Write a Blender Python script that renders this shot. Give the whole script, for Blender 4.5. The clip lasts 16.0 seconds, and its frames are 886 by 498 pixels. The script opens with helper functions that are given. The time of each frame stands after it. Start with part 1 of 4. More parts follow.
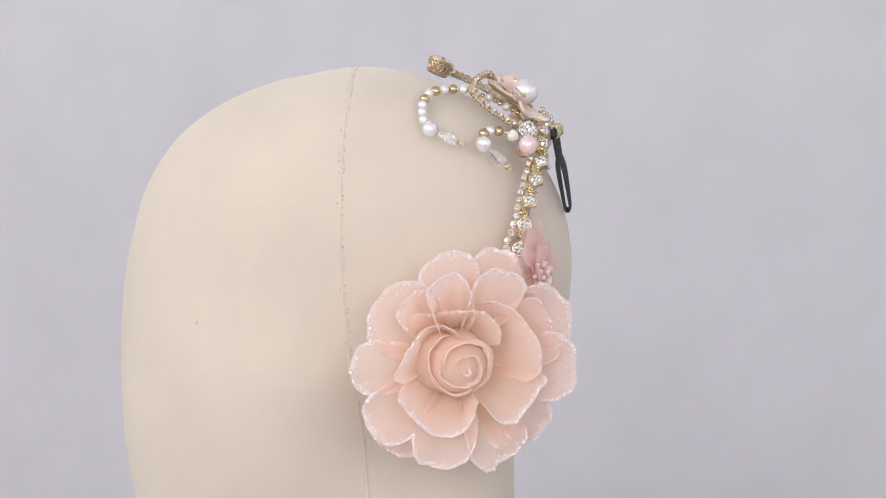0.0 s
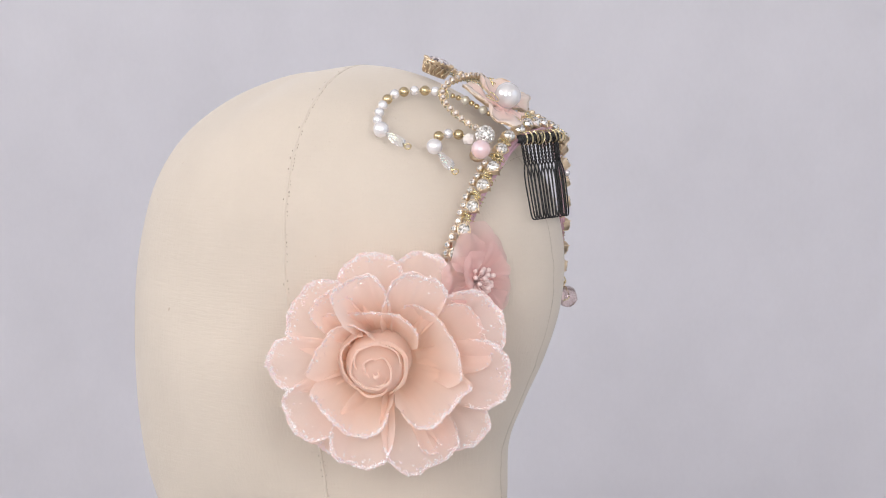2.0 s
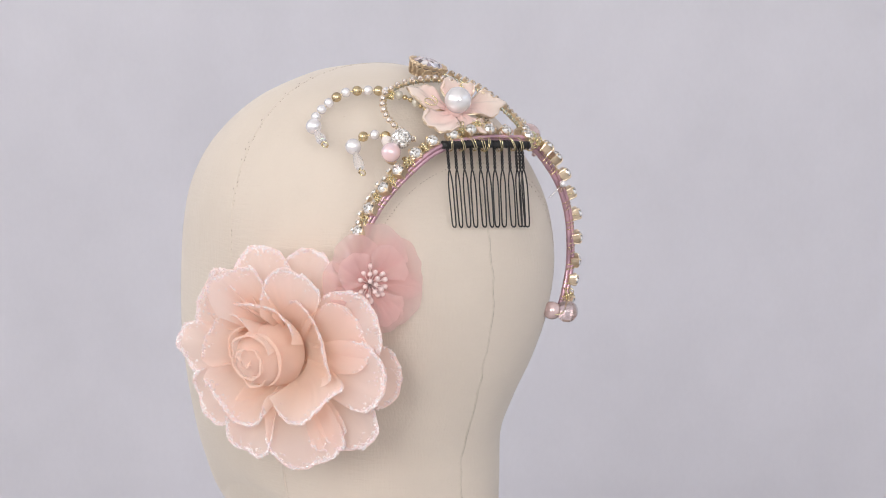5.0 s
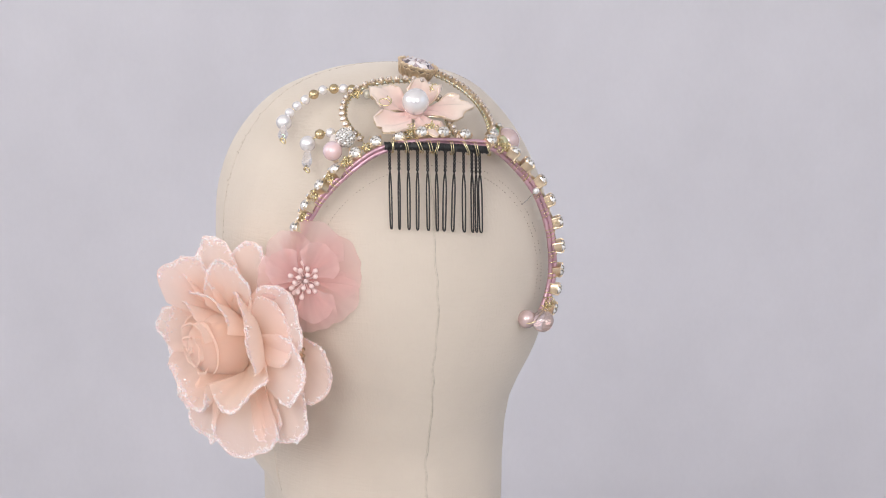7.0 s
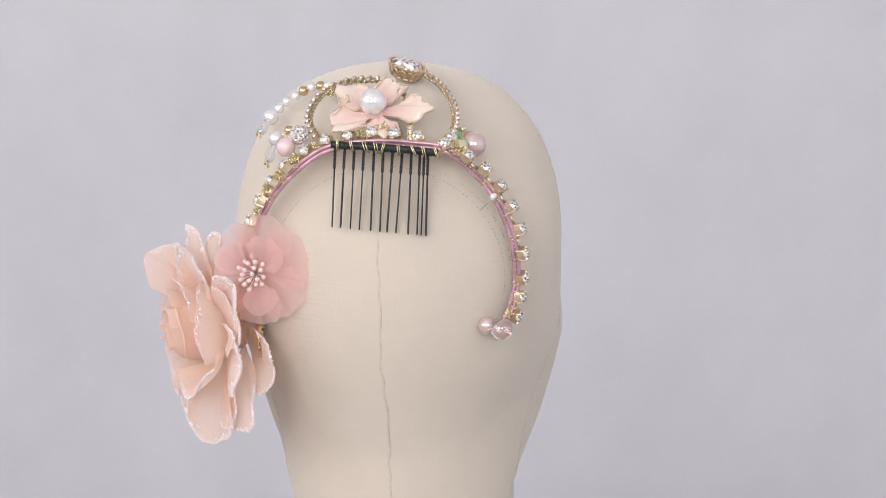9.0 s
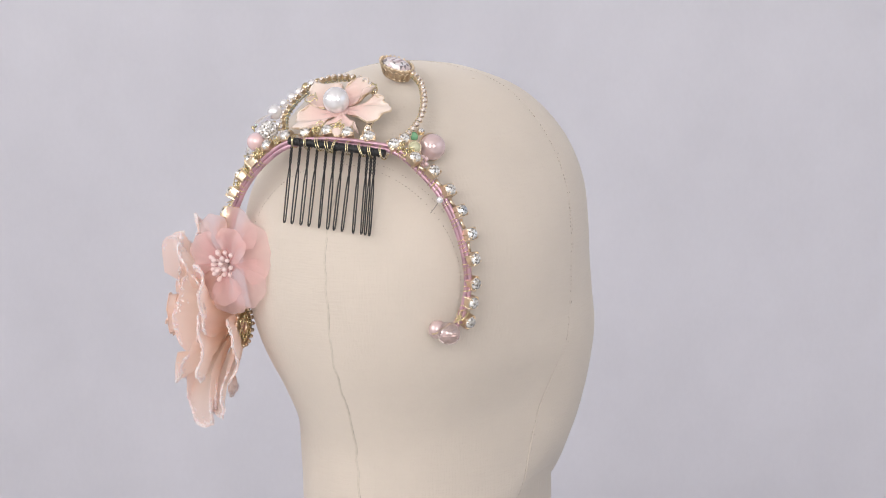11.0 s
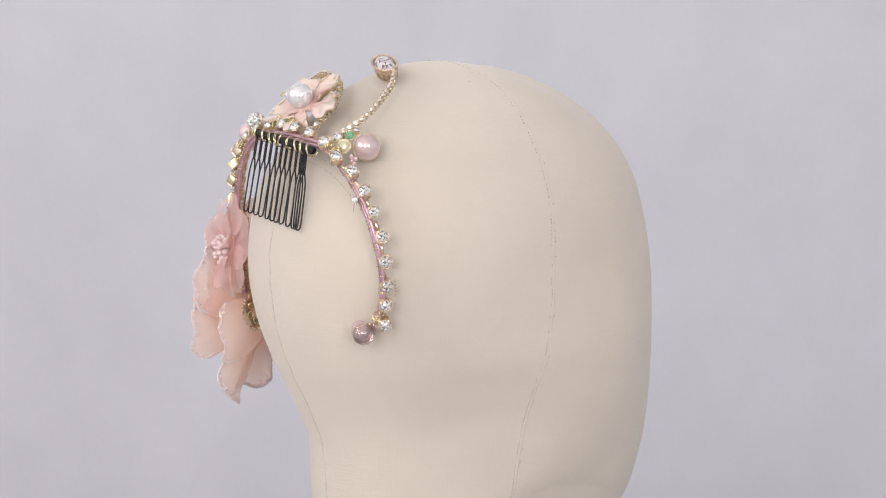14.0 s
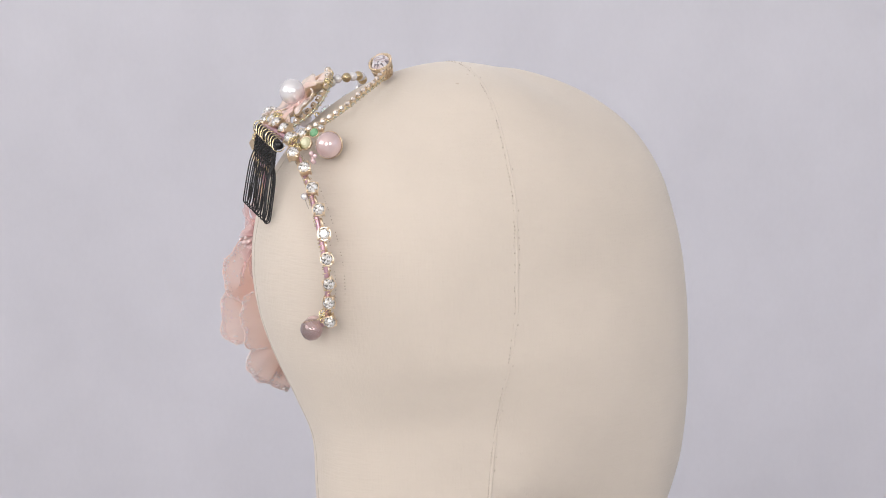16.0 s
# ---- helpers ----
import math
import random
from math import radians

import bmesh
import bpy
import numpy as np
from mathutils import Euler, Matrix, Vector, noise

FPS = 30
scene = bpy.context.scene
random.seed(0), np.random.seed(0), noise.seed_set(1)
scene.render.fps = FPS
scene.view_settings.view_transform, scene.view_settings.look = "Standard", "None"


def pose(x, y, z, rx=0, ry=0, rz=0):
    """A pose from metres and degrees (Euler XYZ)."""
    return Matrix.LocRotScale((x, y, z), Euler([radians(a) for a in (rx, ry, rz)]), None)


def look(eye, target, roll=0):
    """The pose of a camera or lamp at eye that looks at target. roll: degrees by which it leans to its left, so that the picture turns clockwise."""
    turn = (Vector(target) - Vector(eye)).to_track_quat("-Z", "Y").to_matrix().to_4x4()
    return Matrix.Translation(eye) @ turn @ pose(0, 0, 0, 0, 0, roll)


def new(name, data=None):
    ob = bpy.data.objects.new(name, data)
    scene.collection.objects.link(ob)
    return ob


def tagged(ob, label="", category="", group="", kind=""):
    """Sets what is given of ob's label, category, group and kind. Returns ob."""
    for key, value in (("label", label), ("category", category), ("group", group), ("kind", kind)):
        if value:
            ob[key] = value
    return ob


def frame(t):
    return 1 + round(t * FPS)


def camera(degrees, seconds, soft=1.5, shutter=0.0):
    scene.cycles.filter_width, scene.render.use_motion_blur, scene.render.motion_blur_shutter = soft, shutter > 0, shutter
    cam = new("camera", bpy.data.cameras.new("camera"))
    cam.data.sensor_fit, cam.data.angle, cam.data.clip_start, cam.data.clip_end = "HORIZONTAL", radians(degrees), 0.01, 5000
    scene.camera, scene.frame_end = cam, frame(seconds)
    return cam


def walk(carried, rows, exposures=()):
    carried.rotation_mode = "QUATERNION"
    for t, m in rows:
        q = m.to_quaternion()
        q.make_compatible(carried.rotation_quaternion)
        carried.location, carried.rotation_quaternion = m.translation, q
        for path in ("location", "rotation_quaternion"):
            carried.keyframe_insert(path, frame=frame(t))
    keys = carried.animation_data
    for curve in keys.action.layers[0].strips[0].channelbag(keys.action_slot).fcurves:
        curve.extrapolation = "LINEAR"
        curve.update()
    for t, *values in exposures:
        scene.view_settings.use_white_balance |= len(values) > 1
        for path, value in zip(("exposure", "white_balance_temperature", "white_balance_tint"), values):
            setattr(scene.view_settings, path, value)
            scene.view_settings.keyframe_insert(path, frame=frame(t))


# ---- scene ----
# A canvas mannequin head turns on the spot before a fixed camera.
cam = camera(18.94, 16.0, soft=1.0)
EYE = Vector((0.0, -1.22, 0.43))
VIEW = look(EYE, EYE + Vector((0.0111, 0.9871, -0.1598)), -0.76)
walk(cam, [(0, VIEW), (16, VIEW)], exposures=[(0, -0.345), (16, -0.345)])


def turn_at(t):
    """Turn of the head about the vertical axis, in degrees."""
    s = t - 8.0
    return 1.8505 - 9.95125 * s + 0.0366 * s * s + 0.00014 * s ** 3 - 0.00065 * s ** 4


# ---------------------------------------------------------------- light
world = bpy.data.worlds.new("sky")
scene.world = world
world.use_nodes = True
wn = world.node_tree
sky = wn.nodes.new("ShaderNodeTexSky")
sky.sky_type, sky.sun_disc = "NISHITA", False
sky.sun_elevation, sky.sun_rotation = radians(40), radians(200)
wn.nodes["Background"].inputs["Strength"].default_value = 0.12
wn.links.new(sky.outputs[0], wn.nodes["Background"].inputs["Color"])


def area_lamp(name, eye, target, sx, sy, watts, color):
    lamp = bpy.data.lights.new(name, "AREA")
    lamp.shape, lamp.size, lamp.size_y, lamp.energy, lamp.color = "RECTANGLE", sx, sy, watts, color
    ob = new(name, lamp)
    ob.matrix_world = look(eye, target)
    return ob


# area lamps in the four unseen openings; left and front follow the shading
area_lamp("side_lamp", (-1.93, -0.97, 1.17), (0, -0.97, 1.17), 1.9, 1.2, 22, (1.0, 0.95, 0.90))
# fill lamp added on the east side to lift the shadows
area_lamp("side_lamp", (1.93, -0.97, 1.17), (0, -0.97, 1.17), 1.9, 1.2, 6, (1.0, 0.97, 0.96))
area_lamp("daylight_front", (-0.95, -2.93, 1.17), (-0.95, 0, 1.17), 1.1, 1.2, 38, (1.0, 0.965, 0.94))
area_lamp("daylight_front", (0.85, -2.93, 1.17), (0.85, 0, 1.17), 1.1, 1.2, 24, (1.0, 0.97, 0.96))

# ---------------------------------------------------------------- materials


def material(name, color, rough=0.5, metal=0.0, vary=0.0, scale=60.0, bump=0.0, bump_scale=400.0, per_object=0.0, color2=None, **more):
    """A Principled material with two scales of noise in the colour and a fine relief."""
    m = bpy.data.materials.new(name)
    m.use_nodes = True
    nt = m.node_tree
    b = nt.nodes["Principled BSDF"]
    b.inputs["Base Color"].default_value = (*color, 1)
    b.inputs["Roughness"].default_value = rough
    b.inputs["Metallic"].default_value = metal
    for key, value in more.items():
        b.inputs[key.replace("_", " ")].default_value = value
    co = nt.nodes.new("ShaderNodeTexCoord")
    if vary > 0 or color2:
        n1 = nt.nodes.new("ShaderNodeTexNoise")
        n1.inputs["Scale"].default_value, n1.inputs["Detail"].default_value = scale, 6
        nt.links.new(co.outputs["Object"], n1.inputs["Vector"])
        ramp = nt.nodes.new("ShaderNodeValToRGB")
        c2 = color2 or tuple(c * (1 - vary) for c in color)
        ramp.color_ramp.elements[0].position, ramp.color_ramp.elements[1].position = 0.35, 0.65
        ramp.color_ramp.elements[0].color = (*c2, 1)
        ramp.color_ramp.elements[1].color = (*color, 1)
        nt.links.new(n1.outputs[0], ramp.inputs[0])
        out = ramp.outputs[0]
        if per_object > 0:
            info = nt.nodes.new("ShaderNodeObjectInfo")
            hsv = nt.nodes.new("ShaderNodeHueSaturation")
            mr = nt.nodes.new("ShaderNodeMapRange")
            mr.inputs["To Min"].default_value, mr.inputs["To Max"].default_value = 1 - per_object, 1 + per_object
            nt.links.new(info.outputs["Random"], mr.inputs[0])
            nt.links.new(mr.outputs[0], hsv.inputs["Value"])
            nt.links.new(out, hsv.inputs["Color"])
            out = hsv.outputs[0]
        nt.links.new(out, b.inputs["Base Color"])
    if bump > 0:
        n2 = nt.nodes.new("ShaderNodeTexNoise")
        n2.inputs["Scale"].default_value, n2.inputs["Detail"].default_value = bump_scale, 4
        nt.links.new(co.outputs["Object"], n2.inputs["Vector"])
        bp = nt.nodes.new("ShaderNodeBump")
        bp.inputs["Strength"].default_value, bp.inputs["Distance"].default_value = bump, 0.001
        nt.links.new(n2.outputs[0], bp.inputs["Height"])
        nt.links.new(bp.outputs[0], b.inputs["Normal"])
    return m


def canvas_material():
    """Unbleached canvas: a plain weave, fine slubs, faint stains."""
    m = material("canvas", (0.700, 0.622, 0.540), 0.9, vary=0.05, scale=22, Diffuse_Roughness=0.35)
    nt = m.node_tree
    b = nt.nodes["Principled BSDF"]
    b.inputs["Sheen Weight"].default_value = 0.3
    b.inputs["Specular IOR Level"].default_value = 0.2
    co = nt.nodes.new("ShaderNodeTexCoord")
    total = None
    for stretch in ((1, 1, 0.12), (0.12, 0.12, 1)):
        mp = nt.nodes.new("ShaderNodeMapping")
        mp.inputs["Scale"].default_value = stretch
        w = nt.nodes.new("ShaderNodeTexNoise")
        w.inputs["Scale"].default_value, w.inputs["Detail"].default_value = 900, 2
        nt.links.new(co.outputs["Object"], mp.inputs[0])
        nt.links.new(mp.outputs[0], w.inputs["Vector"])
        if total is None:
            total = w.outputs[0]
        else:
            add = nt.nodes.new("ShaderNodeMath")
            add.operation = "ADD"
            nt.links.new(total, add.inputs[0])
            nt.links.new(w.outputs[0], add.inputs[1])
            total = add.outputs[0]
    slub = nt.nodes.new("ShaderNodeTexNoise")
    slub.inputs["Scale"].default_value, slub.inputs["Detail"].default_value = 150, 5
    nt.links.new(co.outputs["Object"], slub.inputs["Vector"])
    add = nt.nodes.new("ShaderNodeMath")
    add.operation = "ADD"
    nt.links.new(total, add.inputs[0])
    nt.links.new(slub.outputs[0], add.inputs[1])
    bp = nt.nodes.new("ShaderNodeBump")
    bp.inputs["Strength"].default_value, bp.inputs["Distance"].default_value = 0.4, 0.0005
    nt.links.new(add.outputs[0], bp.inputs["Height"])
    nt.links.new(bp.outputs[0], b.inputs["Normal"])
    # sparse small rust specks
    v = nt.nodes.new("ShaderNodeTexNoise")
    v.inputs["Scale"].default_value, v.inputs["Detail"].default_value = 230, 1
    nt.links.new(co.outputs["Object"], v.inputs["Vector"])
    rp = nt.nodes.new("ShaderNodeValToRGB")
    rp.color_ramp.elements[0].position, rp.color_ramp.elements[1].position = 0.80, 0.84
    rp.color_ramp.elements[1].color = (0.5, 0.5, 0.5, 1)
    nt.links.new(v.outputs[0], rp.inputs[0])
    mix = nt.nodes.new("ShaderNodeMix")
    mix.data_type = "RGBA"
    mix.inputs[7].default_value = (0.42, 0.30, 0.19, 1)
    old = b.inputs["Base Color"].links[0].from_socket
    nt.links.new(rp.outputs[0], mix.inputs[0])
    nt.links.new(old, mix.inputs[6])
    nt.links.new(mix.outputs[2], b.inputs["Base Color"])
    return m


def petal_material(name, rim, heart, reach, through_light, vein=0.3, sheer=0.0, glow=(1, 1, 1)):
    """Dyed sheer cloth: the dye deepens toward the flower's heart; some light passes through."""
    m = material(name, rim, 0.75)
    nt = m.node_tree
    b = nt.nodes["Principled BSDF"]
    b.inputs["Sheen Weight"].default_value = 0.12
    b.inputs["Diffuse Roughness"].default_value = 1.0
    b.inputs["Specular IOR Level"].default_value = 0.06
    b.inputs["Roughness"].default_value = 0.9
    co = nt.nodes.new("ShaderNodeTexCoord")
    ln = nt.nodes.new("ShaderNodeVectorMath")
    ln.operation = "LENGTH"
    nt.links.new(co.outputs["Object"], ln.inputs[0])
    ns = nt.nodes.new("ShaderNodeTexNoise")
    ns.inputs["Scale"].default_value, ns.inputs["Detail"].default_value = 60, 5
    nt.links.new(co.outputs["Object"], ns.inputs["Vector"])
    mr = nt.nodes.new("ShaderNodeMapRange")
    mr.inputs["From Min"].default_value, mr.inputs["From Max"].default_value = reach * 0.25, reach
    nt.links.new(ln.outputs["Value"], mr.inputs[0])
    ad = nt.nodes.new("ShaderNodeMath")
    ad.operation = "MULTIPLY_ADD"
    ad.inputs[1].default_value, ad.inputs[2].default_value = 0.5, -0.25
    nt.links.new(ns.outputs[0], ad.inputs[0])
    sm = nt.nodes.new("ShaderNodeMath")
    sm.operation = "ADD"
    sm.use_clamp = True
    nt.links.new(mr.outputs[0], sm.inputs[0])
    nt.links.new(ad.outputs[0], sm.inputs[1])
    mix = nt.nodes.new("ShaderNodeMix")
    mix.data_type = "RGBA"
    mix.inputs[6].default_value, mix.inputs[7].default_value = (*heart, 1), (*rim, 1)
    nt.links.new(sm.outputs[0], mix.inputs[0])
    nt.links.new(mix.outputs[2], b.inputs["Base Color"])
    tr = nt.nodes.new("ShaderNodeBsdfTranslucent")
    warm = nt.nodes.new("ShaderNodeMix")
    warm.data_type, warm.blend_type = "RGBA", "MULTIPLY"
    warm.inputs[0].default_value = 1.0
    warm.inputs[7].default_value = (*glow, 1)
    nt.links.new(mix.outputs[2], warm.inputs[6])
    nt.links.new(warm.outputs[2], tr.inputs["Color"])
    sh = nt.nodes.new("ShaderNodeMixShader")
    sh.inputs[0].default_value = through_light
    nt.links.new(b.outputs[0], sh.inputs[1])
    nt.links.new(tr.outputs[0], sh.inputs[2])
    clear = nt.nodes.new("ShaderNodeBsdfTransparent")
    sh2 = nt.nodes.new("ShaderNodeMixShader")
    sh2.inputs[0].default_value = sheer
    nt.links.new(sh.outputs[0], sh2.inputs[1])
    nt.links.new(clear.outputs[0], sh2.inputs[2])
    nt.links.new(sh2.outputs[0], nt.nodes["Material Output"].inputs["Surface"])
    wv = nt.nodes.new("ShaderNodeTexNoise")
    wv.inputs["Scale"].default_value, wv.inputs["Detail"].default_value = 900, 3
    nt.links.new(co.outputs["Object"], wv.inputs["Vector"])
    bp = nt.nodes.new("ShaderNodeBump")
    bp.inputs["Strength"].default_value, bp.inputs["Distance"].default_value = vein, 0.0004
    nt.links.new(wv.outputs[0], bp.inputs["Height"])
    nt.links.new(bp.outputs[0], b.inputs["Normal"])
    nt.links.new(bp.outputs[0], tr.inputs["Normal"])
    return m


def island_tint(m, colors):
    """Colour by loose piece, for glitter and for facets with painted reflections."""
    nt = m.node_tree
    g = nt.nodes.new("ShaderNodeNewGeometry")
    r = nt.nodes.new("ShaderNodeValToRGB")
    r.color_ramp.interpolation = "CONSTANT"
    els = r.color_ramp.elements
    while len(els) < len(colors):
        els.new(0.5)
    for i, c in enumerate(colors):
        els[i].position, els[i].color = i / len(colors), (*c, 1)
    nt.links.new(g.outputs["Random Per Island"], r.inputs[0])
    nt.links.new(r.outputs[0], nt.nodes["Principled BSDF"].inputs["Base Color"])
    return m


def backdrop_material():
    """Grey painted cloth: soft blotches at two sizes and a faint grain."""
    m = material("grey_backdrop_paint", (0.676, 0.668, 0.724), 0.9)
    nt = m.node_tree
    b = nt.nodes["Principled BSDF"]
    b.inputs["Specular IOR Level"].default_value = 0.15
    co = nt.nodes.new("ShaderNodeTexCoord")
    total = None
    for scale, stretch, amount in ((7, (1, 1, 0.7), 0.030), (26, (1, 1, 0.8), 0.018), (260, (1, 1, 0.6), 0.008)):
        mp = nt.nodes.new("ShaderNodeMapping")
        mp.inputs["Scale"].default_value = stretch
        nz = nt.nodes.new("ShaderNodeTexNoise")
        nz.inputs["Scale"].default_value, nz.inputs["Detail"].default_value = scale, 4
        nt.links.new(co.outputs["Object"], mp.inputs[0])
        nt.links.new(mp.outputs[0], nz.inputs["Vector"])
        mr = nt.nodes.new("ShaderNodeMapRange")
        mr.inputs["From Min"].default_value, mr.inputs["From Max"].default_value = 0.3, 0.7
        mr.inputs["To Min"].default_value, mr.inputs["To Max"].default_value = 1 - amount, 1 + amount
        nt.links.new(nz.outputs[0], mr.inputs[0])
        if total is None:
            total = mr.outputs[0]
        else:
            mu = nt.nodes.new("ShaderNodeMath")
            mu.operation = "MULTIPLY"
            nt.links.new(total, mu.inputs[0])
            nt.links.new(mr.outputs[0], mu.inputs[1])
            total = mu.outputs[0]
    hsv = nt.nodes.new("ShaderNodeHueSaturation")
    hsv.inputs["Color"].default_value = (0.676, 0.668, 0.724, 1)
    nt.links.new(total, hsv.inputs["Value"])
    nt.links.new(hsv.outputs[0], b.inputs["Base Color"])
    return m


M_WALL = backdrop_material()
# tones of the unseen walls, floor and table are set for their bounced light
M_ROOM = material("white_wall_paint", (0.84, 0.83, 0.83), 0.9, vary=0.03, scale=2.0)
M_FLOOR = material("grey_floor", (0.70, 0.685, 0.68), 0.6, vary=0.15, scale=3.0)
M_TABLE = material("grey_laminate", (0.32, 0.31, 0.30), 0.4, vary=0.03, scale=8)
M_CANVAS = canvas_material()
M_THREAD = material("seam_thread", (0.67, 0.60, 0.51), 0.9, vary=0.1, scale=700)
M_HOLE = material("needle_holes", (0.47, 0.39, 0.31), 0.9, vary=0.3, scale=700)
# darker canvas tone that stands for shade along the face seam
M_SEAM_SHADE = material("seam_crease_shade", (0.655, 0.58, 0.50), 0.95, vary=0.35, scale=260)
M_GOLD = material("gilt_metal", (0.87, 0.71, 0.52), 0.28, 1.0, vary=0.25, scale=300, bump=0.1, bump_scale=900)
M_GOLDWIRE = material("gold_wire", (0.90, 0.79, 0.50), 0.25, 1.0, vary=0.15, scale=500)
M_GOLDBEAD = material("gold_bead", (0.74, 0.60, 0.37), 0.22, 1.0, vary=0.2, scale=300)
M_SILVER = material("silver_metal", (0.75, 0.74, 0.72), 0.2, 1.0, vary=0.2, scale=500)
# crystals: pale and near-black facet tints stand in for uneven reflections
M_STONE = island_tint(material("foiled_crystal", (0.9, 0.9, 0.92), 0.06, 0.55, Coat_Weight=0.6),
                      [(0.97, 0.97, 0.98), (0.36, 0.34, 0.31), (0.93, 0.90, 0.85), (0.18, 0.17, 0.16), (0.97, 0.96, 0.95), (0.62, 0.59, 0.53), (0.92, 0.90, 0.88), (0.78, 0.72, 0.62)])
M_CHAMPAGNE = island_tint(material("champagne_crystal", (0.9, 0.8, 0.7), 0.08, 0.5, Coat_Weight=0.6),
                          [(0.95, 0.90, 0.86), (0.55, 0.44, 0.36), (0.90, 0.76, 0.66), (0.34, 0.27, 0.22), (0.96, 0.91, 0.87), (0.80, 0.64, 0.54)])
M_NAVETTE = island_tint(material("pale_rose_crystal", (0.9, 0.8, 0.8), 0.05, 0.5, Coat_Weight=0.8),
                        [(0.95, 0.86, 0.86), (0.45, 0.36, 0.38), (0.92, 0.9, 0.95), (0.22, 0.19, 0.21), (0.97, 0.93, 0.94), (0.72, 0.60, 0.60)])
M_PEARL = material("white_pearl", (0.93, 0.915, 0.935), 0.10, 0.50, vary=0.03, scale=200, Coat_Weight=1.0, Coat_Roughness=0.02, Coat_IOR=1.75)
M_CREAMPEARL = material("cream_pearl", (0.76, 0.72, 0.62), 0.2, 0.3, vary=0.03, scale=200, Coat_Weight=0.6, Coat_Roughness=0.1)
M_MAUVEPEARL = material("mauve_pearl", (0.77, 0.59, 0.58), 0.10, 0.45, vary=0.04, scale=200, Coat_Weight=1.0, Coat_Roughness=0.03)
M_PINKBEAD = material("pink_bead", (0.88, 0.61, 0.59), 0.2, 0.15, vary=0.0, scale=160, color2=(0.82, 0.66, 0.72), Coat_Weight=1.0, Coat_Roughness=0.04)
M_WHITEBEAD = material("white_bead", (0.85, 0.78, 0.74), 0.4, 0.0, vary=0.04, scale=250)
M_DROP = material("clear_crystal", (0.98, 0.97, 1.0), 0.03, 0.0, Transmission_Weight=0.85, IOR=1.5, Thin_Film_Thickness=420.0, Thin_Film_IOR=1.6)
M_GREEN = material("green_crystal", (0.22, 0.50, 0.27), 0.08, 0.1, vary=0.2, scale=600, Coat_Weight=0.8)
M_YELLOW = material("citrine_crystal", (0.70, 0.68, 0.44), 0.08, 0.1, vary=0.2, scale=600, Coat_Weight=0.8)
M_ROSEGLASS = material("rose_glass", (0.92, 0.76, 0.75), 0.03, 0.08, vary=0.15, scale=120, Transmission_Weight=0.9, Coat_Weight=0.8)
M_BAND = material("mauve_foil_wire", (0.72, 0.45, 0.53), 0.28, 0.65, vary=0.3, scale=160)
M_SILVERTUBE = material("silvered_tube", (0.66, 0.67, 0.58), 0.25, 0.8, vary=0.2, scale=250)
M_BLACK = material("black_enamelled_wire", (0.018, 0.018, 0.02), 0.4, 0.0, vary=0.3, scale=300)
M_ENAMEL = petal_material("peach_resin", (0.96, 0.85, 0.77), (0.96, 0.71, 0.66), 0.021, 0.2, vein=0.5, sheer=0.0, glow=(1.0, 0.93, 0.88))
for key, value in (("Coat Weight", 1.0), ("Coat Roughness", 0.05), ("Sheen Weight", 0.0), ("Roughness", 0.3), ("Specular IOR Level", 0.5)):
    M_ENAMEL.node_tree.nodes["Principled BSDF"].inputs[key].default_value = value
M_ROSE = petal_material("rose_cloth", (1.0, 0.878, 0.838), (1.0, 0.872, 0.755), 0.046, 0.52, vein=0.12, sheer=0.10, glow=(1.0, 0.89, 0.815))
M_ORGANZA = petal_material("pink_organza", (0.985, 0.83, 0.825), (0.985, 0.75, 0.745), 0.024, 0.62, vein=0.12, sheer=0.46, glow=(1.0, 0.89, 0.87))
M_STAMEN = material("stamen_pink", (0.90, 0.72, 0.70), 0.5, 0.0, vary=0.05, scale=500)
M_GLITTER = island_tint(material("glitter", (1, 1, 1), 0.22, 0.0, Coat_Weight=1.0, Coat_IOR=1.8, Coat_Roughness=0.05),
                        [(0.99, 0.98, 0.99), (0.97, 0.78, 0.78), (0.99, 0.95, 0.94), (0.97, 0.80, 0.86), (0.96, 0.96, 0.99), (0.99, 0.92, 0.88), (0.98, 0.80, 0.78)])

# ---------------------------------------------------------------- building helpers


def mesh_of(name, bm, *mats, smooth=True):
    me = bpy.data.meshes.new(name)
    bm.to_mesh(me)
    bm.free()
    for m in mats:
        me.materials.append(m)
    if smooth:
        me.polygons.foreach_set("use_smooth", [True] * len(me.polygons))
    return me


def part(name, data, mat=None, parent=None, m=None, label="", smooth=True):
    """Links a bmesh (or a shared mesh) as one object under a thing or a part."""
    if isinstance(data, bmesh.types.BMesh):
        data = mesh_of(name, data, *([mat] if mat else []), smooth=smooth)
    ob = new(name, data)
    ob.parent = parent
    if m is not None:
        ob.matrix_basis = m
    if label:
        ob["label"] = label
    return ob


